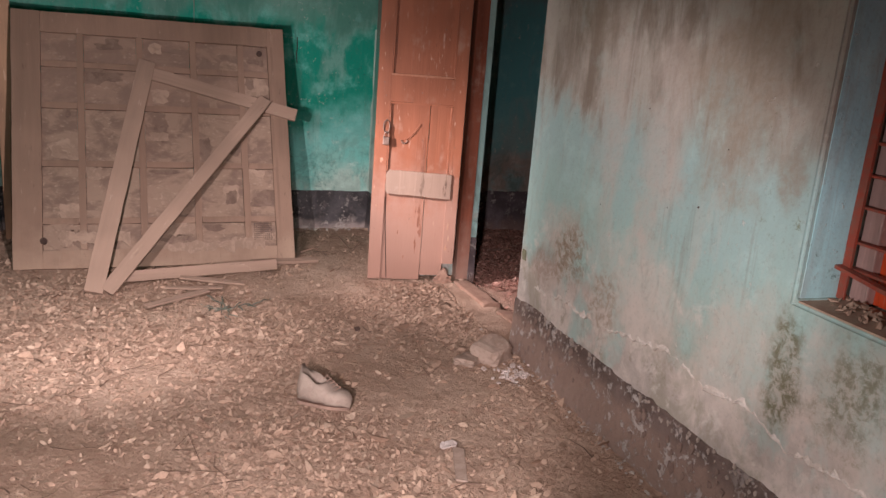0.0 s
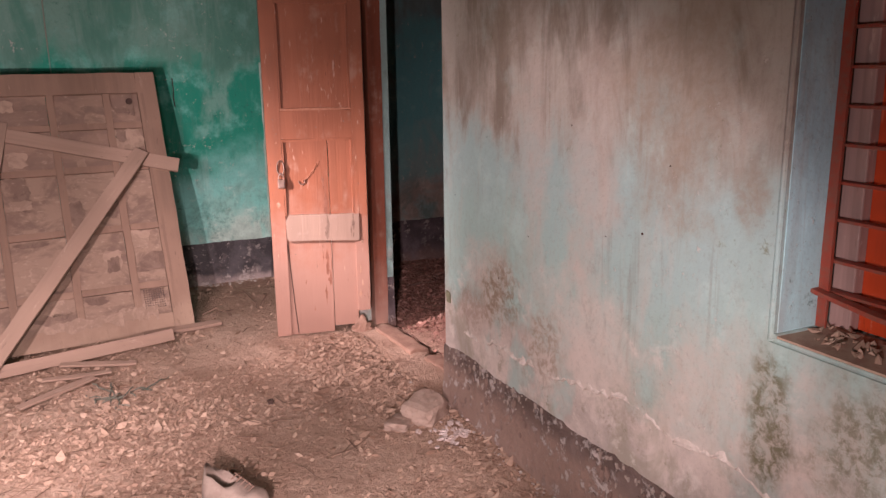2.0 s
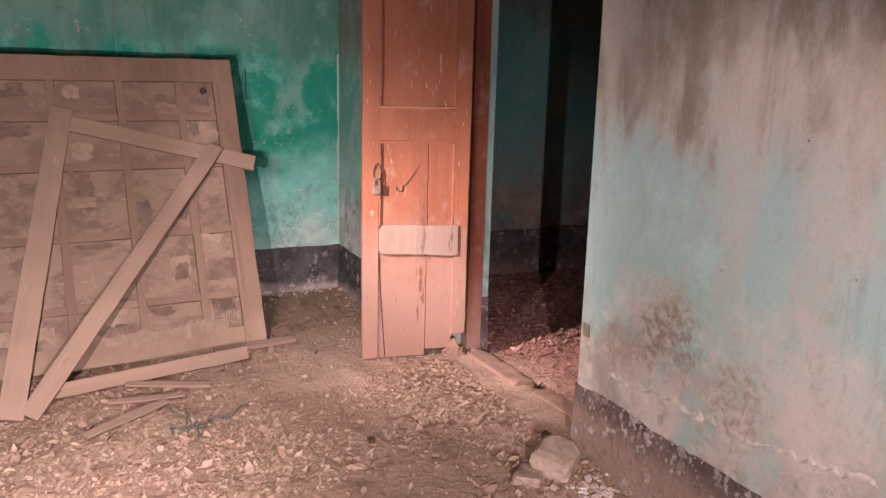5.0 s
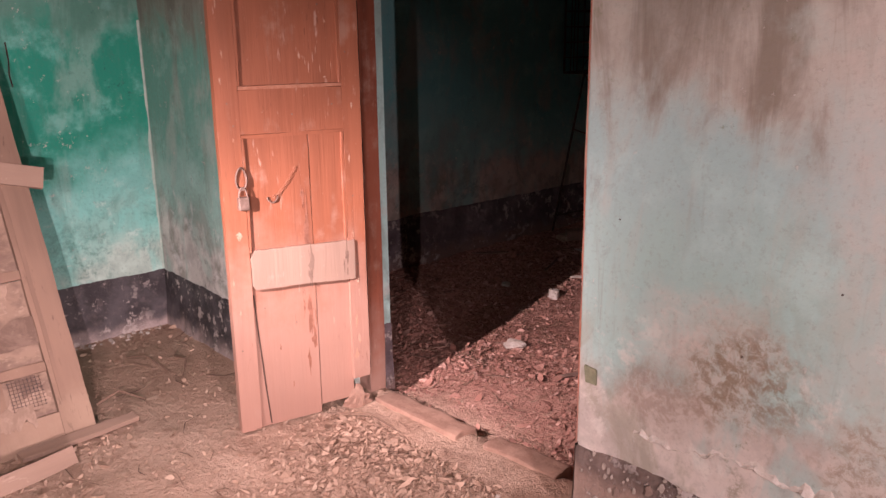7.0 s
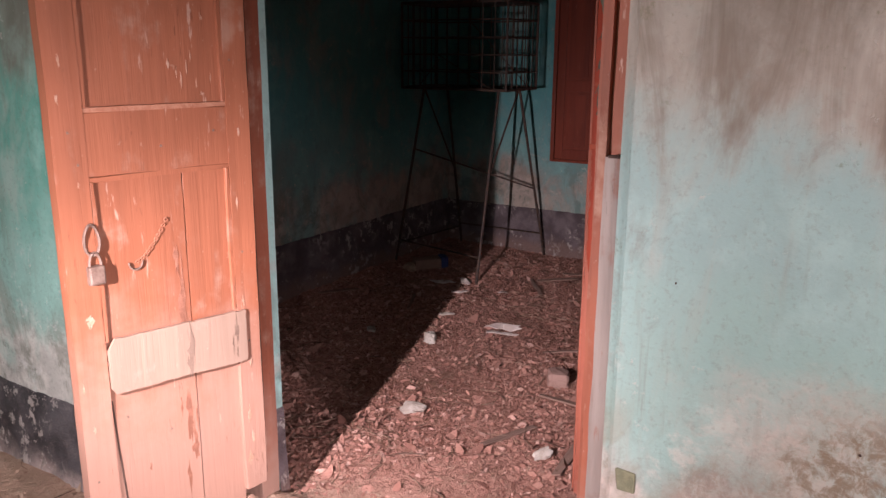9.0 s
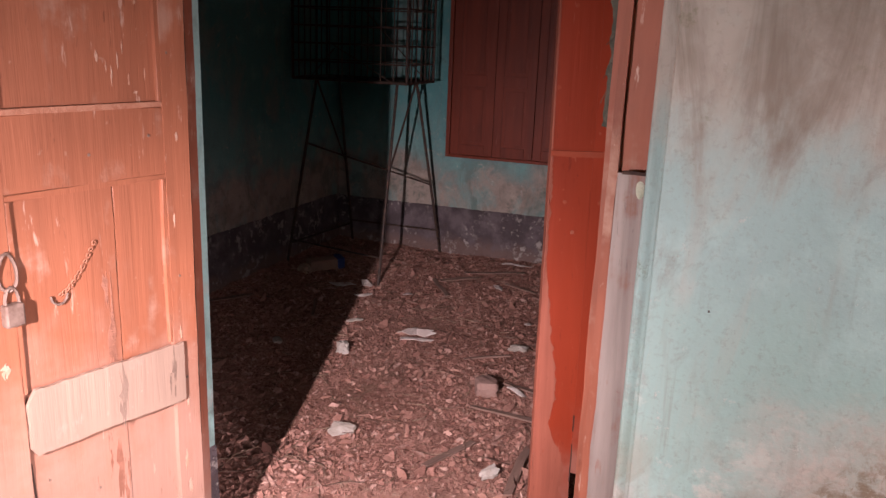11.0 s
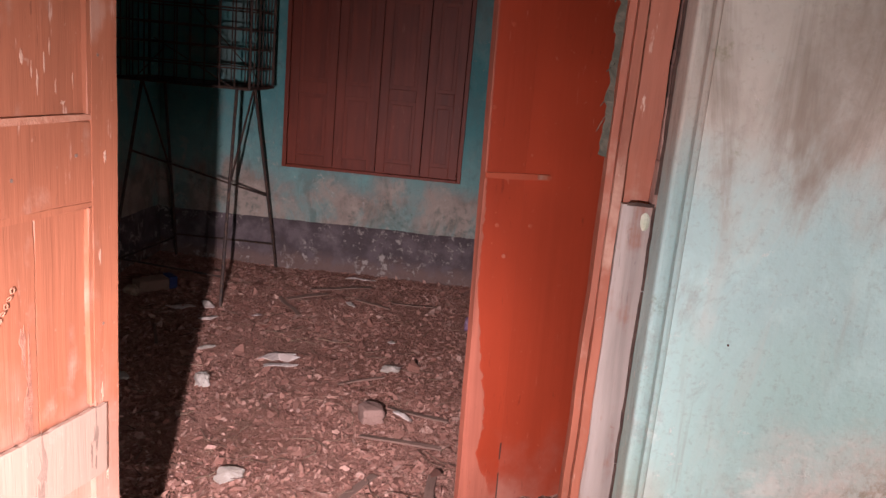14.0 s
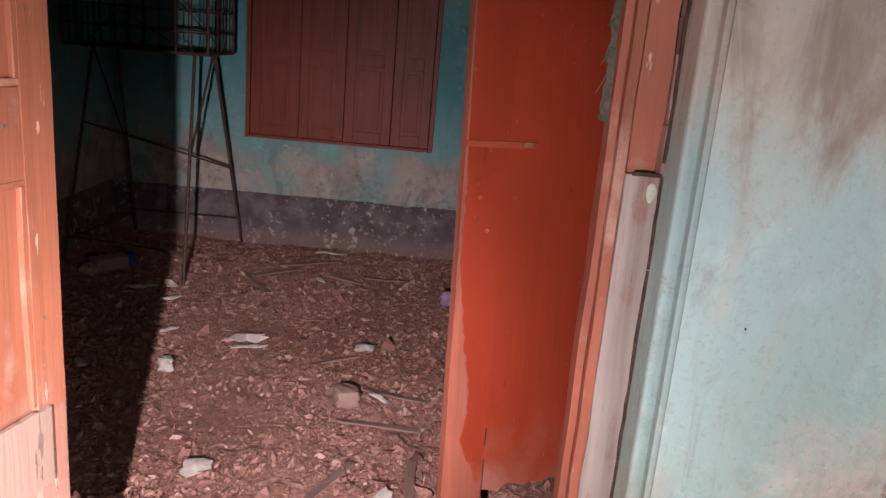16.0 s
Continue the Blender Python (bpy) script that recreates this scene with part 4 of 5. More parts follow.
rp("slide_bolt", 0.462, 0.672, 0.0165, 0.025, 1.212, 1.230, M_REDWORN, "painted-over slide bolt", 5.0, 0)
rp("bolt_knob", 0.475, 0.505, 0.0255, 0.031, 1.214, 1.228, M_DOORFR, "painted bolt knob", 6.0, 0)
nailr = data_of(rod(bmesh.new(), (0, 0, 0), (0, 0.003, 0), 0.0065, 8), "nail", M_REDWORN)
for x, z in ((0.62, 1.07), (0.51, 1.07), (0.59, 0.975), (0.66, 1.42), (0.62, 1.66)):
    o = new("nail", nailr)
    o.parent = red
    o.location = (x, 0.0165, z)
# cobweb and dirt hanging in the hinge corner
web = bmesh.new()
rng = random.Random(21)
prev = None
for i in range(60):
    z = 1.33 + 0.0125 * i
    w = 0.002 + 0.006 * abs(noise.noise((i * 0.17, 2.0, 0))) + 0.003 * rng.random()
    x, y = 1.952 + 0.012 * noise.noise((i * 0.11, 0, 4)), 3.738 + 0.006 * noise.noise((i * 0.2, 7, 0))
    now = [web.verts.new(c) for c in ((x - w, y - 0.006, z), (x, y + 0.012 + 0.01 * rng.random(), z + 0.004), (x + w, y + 0.006, z))]
    if prev:
        web.faces.new((prev[0], prev[1], now[1], now[0]))
        web.faces.new((prev[1], prev[2], now[2], now[1]))
    prev = now
for i in range(5):
    z = 1.42 + 0.1 * i * rng.random()
    rod(web, (1.955, 3.748, z), (1.955 + rng.uniform(-0.006, 0.01), 3.755 + 0.01 * rng.random(), z - rng.uniform(0.02, 0.05)), 0.0012, 4)
tagged(part("cobweb", rough_edges(web, 0.006, 25, 3), M_COBWEB), "grey dusty cobweb hanging in the hinge corner", "cobweb")

# threshold stones and broken earth lip
for k, (a, b, w) in enumerate((((1.885, 4.75), (1.905, 4.27), 0.11), ((1.93, 4.16), (1.955, 3.82), 0.10))):
    bm = bmesh.new()
    a, b = Vector((*a, 0)), Vector((*b, 0))
    box(bm, 0, (b - a).length, -w / 2, w / 2, -0.07, 0.008, 0.003)
    bmesh.ops.subdivide_edges(bm, edges=bm.edges, cuts=5, use_grid_fill=True)
    rough_edges(bm, 0.012, 9.0, 3.0 + k)
    rough_edges(bm, 0.007, 40.0, 9.0 + k)
    ob = part("threshold_stone", bm, M_STEP, smooth=True)
    ob.matrix_world = along(a, b)
    tagged(ob, "long mud-covered kerb stone lying in the doorway", "threshold", "threshold stones")

# ---- window with iron bars beside the passage ----
win = new("window_1")
tagged(win, "barred window with red closed shutters in a deep recess", "window", kind="structure")
part("window_frame", boxed(1.945, 1.995, WIN_Y1 - 0.065, WIN_Y1 - 0.002, SILL + 0.002, WIN_TOP, 0.004), M_PINK, win, "faded pink wooden window post")
part("window_frame", boxed(1.945, 1.995, WIN_Y0 + 0.002, WIN_Y0 + 0.065, SILL + 0.002, WIN_TOP, 0.004), M_PINK, win)
part("window_frame", boxed(1.947, 1.993, WIN_Y0 + 0.066, WIN_Y1 - 0.066, WIN_TOP - 0.06, WIN_TOP - 0.002, 0.004), M_PINK, win)
for k in range(2):
    y0 = WIN_Y0 + 0.067 + k * 0.4995
    sh = part("shutter", boxed(1.972, 1.992, y0, y0 + 0.497, SILL + 0.004, WIN_TOP - 0.062, 0.003), M_SHUTRED, win, "bright red closed shutter")
    part("rail", boxed(1.964, 1.9715, y0 + 0.03, y0 + 0.467, SILL + 0.55, SILL + 0.62, 0.003), M_SHUTRED, sh)
bar_post = cut_box(bmesh.new(), 1.893, 1.903, WIN_Y1 - 0.032, WIN_Y1 - 0.004, SILL + 0.01, WIN_TOP, 12, 2, 0.0015, 2.0)
part("grille_post", bar_post, M_IRONRED, win, "flat red-painted iron post")
bar = data_of(cut_box(bmesh.new(), 1.903, 1.935, WIN_Y0, WIN_Y1 - 0.006, -0.004, 0.004, 8, 1, 0.0015, 5.0), "bar", M_IRONRED)
for k in range(13):
    z = 0.989 + 0.0925 * k - (0.012 if k == 1 else 0.0)
    o = new("bar", bar)
    o.parent = win
    o.location.z = z
loose = part("loose_bar", cut_box(bmesh.new(), 1.865, 1.893, 1.30, WIN_Y1 - 0.002, 0.0, 0.012, 5, 1, 0.004, 8.0), M_IRONRED, win, "bent loose red bar")
loose.matrix_world = Matrix.Translation((0, 0, 0.985)) @ Matrix.Translation((1.88, 1.74, 0)) @ Matrix.Rotation(radians(7), 4, "X") @ Matrix.Translation((-1.88, -1.74, 0))
sill = bmesh.new()
box(sill, 1.752, 1.945, WIN_Y0 + 0.003, WIN_Y1 - 0.003, SILL - 0.002, SILL + 0.006, 0.0)
bmesh.ops.subdivide_edges(sill, edges=sill.edges, cuts=5, use_grid_fill=True)
part("window_sill", rough_edges(sill, 0.004, 11, 1), M_MUD, win, "dusty mud-plastered sill")

# ---- shuttered window of the room ----
rw = new("window_2")
tagged(rw, "dark oxblood panelled shutters closed over the room's window", "window", kind="structure")
FX = 5.712
part("window_frame", boxed(FX - 0.004, 5.78, RW_Y1 - 0.030, RW_Y1 - 0.001, RW_Z0 + 0.001, RW_Z1 - 0.001, 0.003), M_SHUT, rw)
part("window_frame", boxed(FX - 0.004, 5.78, RW_Y0 + 0.001, RW_Y0 + 0.030, RW_Z0 + 0.001, RW_Z1 - 0.001, 0.003), M_SHUT, rw)
part("window_frame", boxed(FX - 0.003, 5.78, RW_Y0 + 0.031, RW_Y1 - 0.031, RW_Z1 - 0.05, RW_Z1 - 0.001, 0.003), M_SHUT, rw)
part("window_frame", boxed(FX - 0.003, 5.78, RW_Y0 + 0.031, RW_Y1 - 0.031, RW_Z0 + 0.001, RW_Z0 + 0.022, 0.003), M_SHUT, rw)
ys = [RW_Y0 + 0.032, 4.527, 4.845, 5.148, RW_Y1 - 0.032]
for k, (y0, y1) in enumerate(zip(ys, ys[1:])):
    d = 0.004 if k in (1, 2) else 0.0
    y0, y1 = y0 + 0.002, y1 - 0.002
    z0, z1 = RW_Z0 + 0.024, RW_Z1 - 0.052
    s = part("shutter", boxed(FX + 0.018 - d, FX + 0.032, y0 + 0.01, y1 - 0.01, z0, z1), M_SHUT, rw)
    for name, dims in (("stile", (y0, y0 + 0.062, z0, z1)), ("stile", (y1 - 0.062, y1, z0, z1)), ("rail", (y0 + 0.0625, y1 - 0.0625, z0, z0 + 0.075)),
                       ("rail", (y0 + 0.0625, y1 - 0.0625, 1.195, 1.275)), ("rail", (y0 + 0.0625, y1 - 0.0625, z1 - 0.07, z1))):
        part(name, boxed(FX + 0.008 - d, FX + 0.0178 - d, dims[0], dims[1], dims[2], dims[3], 0.0025), M_SHUT, s)
    for a, b in ((z0 + 0.10, 1.17), (1.30, z1 - 0.095)):
        part("raised_panel", boxed(FX + 0.0115 - d, FX + 0.0176 - d, y0 + 0.085, y1 - 0.085, a, b, 0.0025), M_SHUT, s)

# ---- passage: leaning old shutter and planks ----
PANEL = Matrix.Translation((0.849, 5.278, 0.0)) @ Matrix.Rotation(radians(2.97), 4, "Z") @ Matrix.Rotation(radians(-23.48), 4, "X")
PW, PH = 1.72, 1.68
panel = thing("old_window_shutter", PANEL, "large mud-covered wooden window shutter leaning back over the earth floor", "shutter")


def pp(name, x0, x1, y0, y1, z0, z1, material, axis, seed, label=""):
    n = max(2, int((z1 - z0 if axis == 2 else x1 - x0) / 0.09))
    return part(name, cut_box(bmesh.new(), x0, x1, y0, y1, z0, z1, n, axis, 0.004, seed), material, panel, label)


# local x from -PW to 0, y into depth, z up the slope
cols = [-1.555, -1.324, -0.963, -0.6235, -0.305, -0.128]
zrows = [0.12, 0.31, 0.68, 1.06, 1.335, 1.55]
pp("stile", -PW, cols[0], -0.004, 0.036, 0.01, PH, M_PANELFR, 2, 1.0)
pp("stile", cols[-1] + 0.012, 0.0, -0.004, 0.036, 0.01, PH, M_PANELFR, 2, 2.0)
pp("rail", cols[0] + 0.001, cols[-1] + 0.011, -0.002, 0.034, PH - 0.135, PH, M_PANELFR, 0, 3.0)
pp("rail", cols[0] + 0.001, cols[-1] + 0.011, -0.002, 0.034, 0.01, 0.125, M_PANELFR, 0, 4.0)
pp("inner_stile", cols[-1] + 0.030, cols[-1] + 0.046, -0.008, -0.0045, 0.16, PH - 0.14, M_PANELFR, 2, 6.0)
for i, c in enumerate(cols[1:-1]):
    pp("muntin", c - 0.021, c + 0.021, 0.000, 0.028, 0.126, PH - 0.136, M_PANELFR, 2, 7.0 + i)
for i, z in enumerate(zrows[1:]):
    if i == 4:
        continue
    for k in range(5):
        a = cols[k] + (0.022 if k else 0.002)
        b = cols[k + 1] - (0.022 if k < 4 else -0.010)
        pp("muntin", a, b, 0.002, 0.026, z - 0.020, z + 0.020, M_PANELFR, 0, 20.0 + i * 5 + k)
rng = random.Random(11)
zb = [0.126] + [z for z in zrows[1:5]] + [PH - 0.136]
for k in range(5):
    for i in range(5):
        a = cols[k] + (0.022 if k else 0.002)
        b = cols[k + 1] - (0.022 if k < 4 else -0.010)
        z0 = zb[i] + (0.021 if i else 0.001)
        z1 = zb[i + 1] - (0.021 if i < 4 else 0.001)
        bm = bmesh.new()
        n = 5
        g = [[bm.verts.new((a + (b - a) * u / n, 0.017 + 0.006 * noise.noise((k * 3.1 + u * 0.5, i * 2.7 + w * 0.5, 4.0)), z0 + (z1 - z0) * w / n)) for u in range(n + 1)] for w in range(n + 1)]
        for w in range(n):
            for u in range(n):
                bm.faces.new((g[w][u], g[w][u + 1], g[w + 1][u + 1], g[w + 1][u]))
        part("pane", bm, M_PANE if i >= 3 else M_PANE_LOW, panel)
for x, z, r in ((-PW + 0.17, 0.185, 0.022), (cols[-1] - 0.045, PH - 0.19, 0.02)):
    bm = bmesh.new()
    rod(bm, (x, -0.004, z), (x, 0.016, z), r, 12)
    part("knob_hole", bm, M_DARK, panel, "dark round hole for a knob")
# torn layers on the panes, mud on the frame
rng = random.Random(41)
lay = []
for k in range(5):
    for i in range(5):
        for _ in range(rng.choice((0, 1, 2)) if i >= 3 else rng.choice((1, 2, 3, 4))):
            lay.append((rng.uniform(cols[k] + 0.05, cols[k + 1] - 0.04), rng.uniform(zb[i] + 0.04, zb[i + 1] - 0.04), rng.uniform(0.025, 0.11), rng.uniform(0.018, 0.085), rng.random()))


def torn(parent, x, z, w, h, y, material, seed):
    bm = bmesh.new()
    n = 20
    rim = []
    for i in range(n):
        a = i * math.tau / n
        q = max(abs(math.cos(a)), abs(math.sin(a)))
        k = (0.82 + 0.42 * noise.noise((math.cos(a) * 1.9 + seed, math.sin(a) * 1.9, seed * 3.1))) / q
        rim.append(bm.verts.new((x + w * math.cos(a) * k, y, z + h * math.sin(a) * k)))
    f = bm.faces.new(rim)
    e = bmesh.ops.extrude_face_region(bm, geom=[f])
    for v in e["geom"]:
        if isinstance(v, bmesh.types.BMVert):
            v.co.y += 0.0015
    part("torn_layer", bm, material, parent)


for n_, (x, z, w, h, q) in enumerate(lay):
    torn(panel, x, z, w, h, 0.0075 - 0.0018 * (n_ % 3), M_MUD2 if q < 0.4 else (M_PANE_DARK if q < 0.8 else M_PANE_LOW), 1.0 + n_ * 0.37)
mesh_patch = bmesh.new()
for i in range(9):
    x = cols[-1] - 0.135 + 0.014 * i
    rod(mesh_patch, (x, 0.004, 0.165), (x, 0.004, 0.285), 0.0014, 4)
    rod(mesh_patch, (cols[-1] - 0.14, 0.003, 0.17 + 0.0135 * i), (cols[-1] - 0.018, 0.003, 0.17 + 0.0135 * i), 0.0014, 4)
part("wire_mesh", mesh_patch, M_IRON, panel, "torn scrap of woven wire mesh")
# peeled strips of mud along the lower rail
for x0, x1, z0, z1, s in ((-1.46, -1.05, 0.165, 0.235, 1.0), (-0.98, -0.40, 0.10, 0.16, 2.0), (-0.42, -0.2, 0.11, 0.18, 3.0)):
    bm = bmesh.new()
    n = 60
    up = [bm.verts.new((x0 + (x1 - x0) * i / n, -0.0075, z1 + 0.03 * noise.noise((i * 0.13, s, 0)) + 0.012 * noise.noise((i * 0.6, s, 2)))) for i in range(n + 1)]
    dn = [bm.verts.new((x0 + (x1 - x0) * i / n, -0.0065, z0 + 0.04 * noise.noise((i * 0.11, s, 7)) + 0.014 * noise.noise((i * 0.5, s, 9)))) for i in range(n + 1)]
    for i in range(n):
        bm.faces.new((dn[i], dn[i + 1], up[i + 1], up[i]))
    e = bmesh.ops.extrude_face_region(bm, geom=bm.faces[:])
    for v in e["geom"]:
        if isinstance(v, bmesh.types.BMVert):
            v.co.y += 0.004
    part("mud_crust", bm, M_MUD2, panel, "pale crust of dried mud")


def on_panel(u, d, w):
    return PANEL @ Vector((u, d, w))


NORMAL = PANEL.to_3x3() @ Vector((0, -1, 0))
plank("plank", (-0.385, 4.69, 0.02), on_panel(-0.915, -0.012, 1.385), 0.105, 0.022, (0.1, -1, 0.4), "dusty brown plank propped upright against the old shutter", seed=2.0)
plank("plank", (-0.315, 4.70, 0.02), on_panel(-0.150, -0.050, 1.150), 0.085, 0.022, (-0.1, -1, 0.5), "dusty brown plank leaning diagonally against the old shutter", seed=3.0)
plank("plank", on_panel(-0.905, -0.012, 1.305), on_panel(0.060, -0.022, 1.045), 0.085, 0.024, tuple(NORMAL), "dusty brown plank lying across the old shutter", seed=4.0)
plank("plank", (-0.25, 4.83, 0.062), (0.69, 5.02, 0.070), 0.065, 0.03, (0.15, -1, 0.35), "dusty plank lying on edge on the earth floor", seed=5.0)
plank("plank", (0.55, 5.20, 0.045), (1.0, 5.27, 0.03), 0.05, 0.02, (0, -0.2, 1), "thin dusty board lying at the shutter's foot", seed=6.0)
plank("slat", (-0.10, 4.40, 0.03), (0.24, 4.62, 0.04), 0.04, 0.012, (0, -0.2, 1), "narrow dusty slat on the earth floor", "slat", seed=7.0, group="slats")
plank("slat", (0.09, 4.86, 0.05), (0.46, 4.75, 0.035), 0.035, 0.012, (0, -0.2, 1), "narrow dusty slat on the earth floor", "slat", seed=8.0, group="slats")
plank("slat", (0.0, 4.72, 0.03), (0.33, 4.66, 0.04), 0.03, 0.010, (0.1, -0.2, 1), "narrow dusty slat on the earth floor", "slat", seed=9.0, group="slats")
plank("timber_post", (-0.985, 6.02, -0.02), (-0.985, 6.02, 2.3), 0.10, 0.07, (0.2, -1, 0), "brown timber post standing by the wall", "post", wood("brown_post_wood", (0.42, 0.23, 0.13), (0.55, 0.36, 0.25), (0.4, 0.28, 0.2), 0, -9, 0.4), seed=10.0)


# ---- passage: small things on the ground ----
def lumpy(name, at, size, turn, material, label, category, seed, rough=0.3, cut=0.0, group=""):
    bm = bmesh.new()
    bmesh.ops.create_icosphere(bm, subdivisions=3, radius=1.0)
    for v in bm.verts:
        c = v.co.copy()
        m = max(abs(c.x), abs(c.y), abs(c.z))
        c = c.lerp(c / m, 0.80)
        c *= 1 + rough * noise.noise(c * 1.6 + Vector((seed, 0, 0))) + 0.3 * rough * noise.noise(c * 5 + Vector((0, seed, 0)))
        v.co = Vector((c.x * size[0], c.y * size[1], max(c.z, -0.7) * size[2]))
    ob = part(name, bm, material)
    ob.matrix_world = pose(at[0], at[1], floor_z(at[0], at[1]) + size[2] * 0.55, *turn)
    return tagged(ob, label, category, group)


lumpy("stone", (1.565, 3.46), (0.090, 0.080, 0.062), (8, -10, 34), M_STONE, "dusty squarish stone lying against the wall's foot", "stone", 2.0, 0.12)
lumpy("stone", (1.43, 3.44), (0.075, 0.055, 0.022), (0, 5, 50), M_STONE, "small dusty stone beside a larger one", "stone", 5.0)


def chips(name, at, spread, count, size, material, label, category, seed):
    rng = random.Random(seed)
    bm = bmesh.new()
    for _ in range(count):
        x, y = at[0] + rng.gauss(0, spread[0]), at[1] + rng.gauss(0, spread[1])
        s = size * rng.uniform(0.4, 1.3)
        m = Matrix.Translation((x, y, floor_z(x, y) + s * 0.25)) @ Euler((rng.uniform(-0.5, 0.5), rng.uniform(-0.5, 0.5), rng.uniform(0, 6))).to_matrix().to_4x4()
        vs = []
        k = rng.randint(4, 6)
        for z in (-0.25, 0.25):
            vs.append([bm.verts.new(m @ Vector((s * math.cos(i * math.tau / k) * rng.uniform(0.6, 1), s * math.sin(i * math.tau / k) * rng.uniform(0.6, 1), z * s))) for i in range(k)])
        bm.faces.new(vs[0][::-1])
        bm.faces.new(vs[1])
        for i in range(k):
            j = (i + 1) % k
            bm.faces.new((vs[0][i], vs[0][j], vs[1][j], vs[1][i]))
    return tagged(part(name, bm, material), label, category, kind="stuff")


chips("plaster_rubble", (1.60, 3.27), (0.05, 0.06), 60, 0.016, M_PAPER, "heap of crumbled white plaster at the wall's foot", "rubble", 4)
chips("plaster_crumbs", (1.69, 2.75), (0.02, 0.5), 110, 0.009, M_RIDGE, "crumbs of plaster along the wall's foot", "rubble", 5)
chips("plaster_crumbs", (1.2, 6.27), (0.3, 0.025), 90, 0.012, M_RIDGE, "crumbs of plaster along the back wall", "rubble", 6)


def shoe(at, turn):
    """An old ankle shoe lying on its side, toe towards the viewer."""
    bm = bmesh.new()
    n, k = 22, 18
    rings = []
    for i in range(n + 1):
        s = i / n
        half = 0.060 * (0.80 + 0.42 * math.sin(math.pi * min(1, s * 0.85 + 0.05)) ** 0.8) * math.sqrt(max(0.03, 1 - (max(0, s - 0.72) / 0.285) ** 2)) * math.sqrt(max(0.25, 1 - (max(0, 0.12 - s) / 0.14) ** 2))
        top = 0.150 - 0.078 * min(1, max(0, (s - 0.22) / 0.5)) ** 0.8 - 0.030 * (max(0, s - 0.75) / 0.25) ** 2
        ring = []
        for j in range(k):
            a = j * math.tau / k
            y = half * math.copysign(abs(math.cos(a)) ** 0.7, math.cos(a))
            z = top * 0.5 + top * 0.5 * math.copysign(abs(math.sin(a)) ** 0.6, math.sin(a))
            if s < 0.52 and math.sin(a) > 0.55:
                z -= 0.10 * math.sin(math.pi * min(1.0, s / 0.52)) * (math.sin(a) - 0.55) / 0.45
            c = Vector((0.235 * s, y, z))
            c += Vector(noise.noise_vector(c * 16)) * 0.007 + Vector(noise.noise_vector(c * 45)) * 0.003
            ring.append(bm.verts.new(c))
        rings.append(ring)
    for a, b in zip(rings, rings[1:]):
        for j in range(k):
            bm.faces.new((a[j], a[(j + 1) % k], b[(j + 1) % k], b[j]))
    bm.faces.new(rings[0])
    bm.faces.new(rings[-1])
    th = thing("shoe", pose(at[0], at[1], floor_z(*at) + 0.045, *turn), "old dust-caked lace-up shoe lying on the earth floor", "shoe")
    part("upper", bm, M_SHOE, th, smooth=True)
    so = bmesh.new()
    out = [(0.235 * s, 0.065 * (0.80 + 0.42 * math.sin(math.pi * min(1, s * 0.85 + 0.05)) ** 0.8) * math.sqrt(max(0.05, 1 - (max(0, s - 0.72) / 0.285) ** 2)) * math.sqrt(max(0.25, 1 - (max(0, 0.12 - s) / 0.14) ** 2))) for s in [i / 18 for i in range(19)]]
    loop = out + [(x, -y) for x, y in reversed(out)]
    f = so.faces.new([so.verts.new((x * 0.985, y * 0.94, -0.008)) for x, y in loop])
    e = bmesh.ops.extrude_face_region(so, geom=[f])
    for v in e["geom"]:
        if isinstance(v, bmesh.types.BMVert):
            v.co.z += 0.012
    part("sole", so, M_CARD, th, "dark worn sole edge")
    la = bmesh.new()
    for i in range(5):
        x = 0.108 + 0.016 * i
        z = 0.114 - 0.0095 * i
        polyrod(la, [(x, -0.026, z - 0.008), (x + 0.010, -0.004, z + 0.005), (x - 0.004, 0.008, z + 0.006), (x + 0.002, 0.026, z - 0.008)], 0.0026, 5)
    part("laces", la, M_CARD, th, "brown tangled laces")
    cap = bmesh.new()
    polyrod(cap, [(0.185 - 0.012 * math.sin(a), 0.050 * math.cos(a), 0.018 + 0.040 * math.sin(a)) for a in [i * math.pi / 10 for i in range(11)]], 0.0045, 6)
    part("toe_seam", cap, M_SHOE, th)


shoe((0.535, 3.10), (-16, -2, -38))

scrap = bmesh.new()
for i in range(2):
    vs = [scrap.verts.new((0.028 * i + 0.022 * math.cos(a) * (1 + 0.2 * i), 0.024 * math.sin(a), 0.010 + 0.014 * abs(math.sin(a * (1 + i))))) for a in [k * math.tau / 9 for k in range(9)]]
    scrap.faces.new(vs)
e = bmesh.ops.extrude_face_region(scrap, geom=scrap.faces[:])
for v in e["geom"]:
    if isinstance(v, bmesh.types.BMVert):
        v.co.z += 0.004
ob = part("white_scrap", scrap, M_PAPER)
ob.matrix_world = pose(1.03, 2.625, floor_z(1.03, 2.625), 0, 0, 20)
tagged(ob, "small crumpled white plastic scrap on the litter", "scrap")
plank("bark_strip", (1.01, 2.38, 0.012), (1.075, 2.60, 0.02), 0.045, 0.008, (0.1, -0.2, 1), "curved grey-brown bark strip on the litter", "bark", M_STONE, 0.006, 12.0)
lumpy("clod", (0.985, 3.97), (0.014, 0.014, 0.014), (0, 0, 0), M_DARK, "small dark clod on the earth floor", "clod", 3.0)

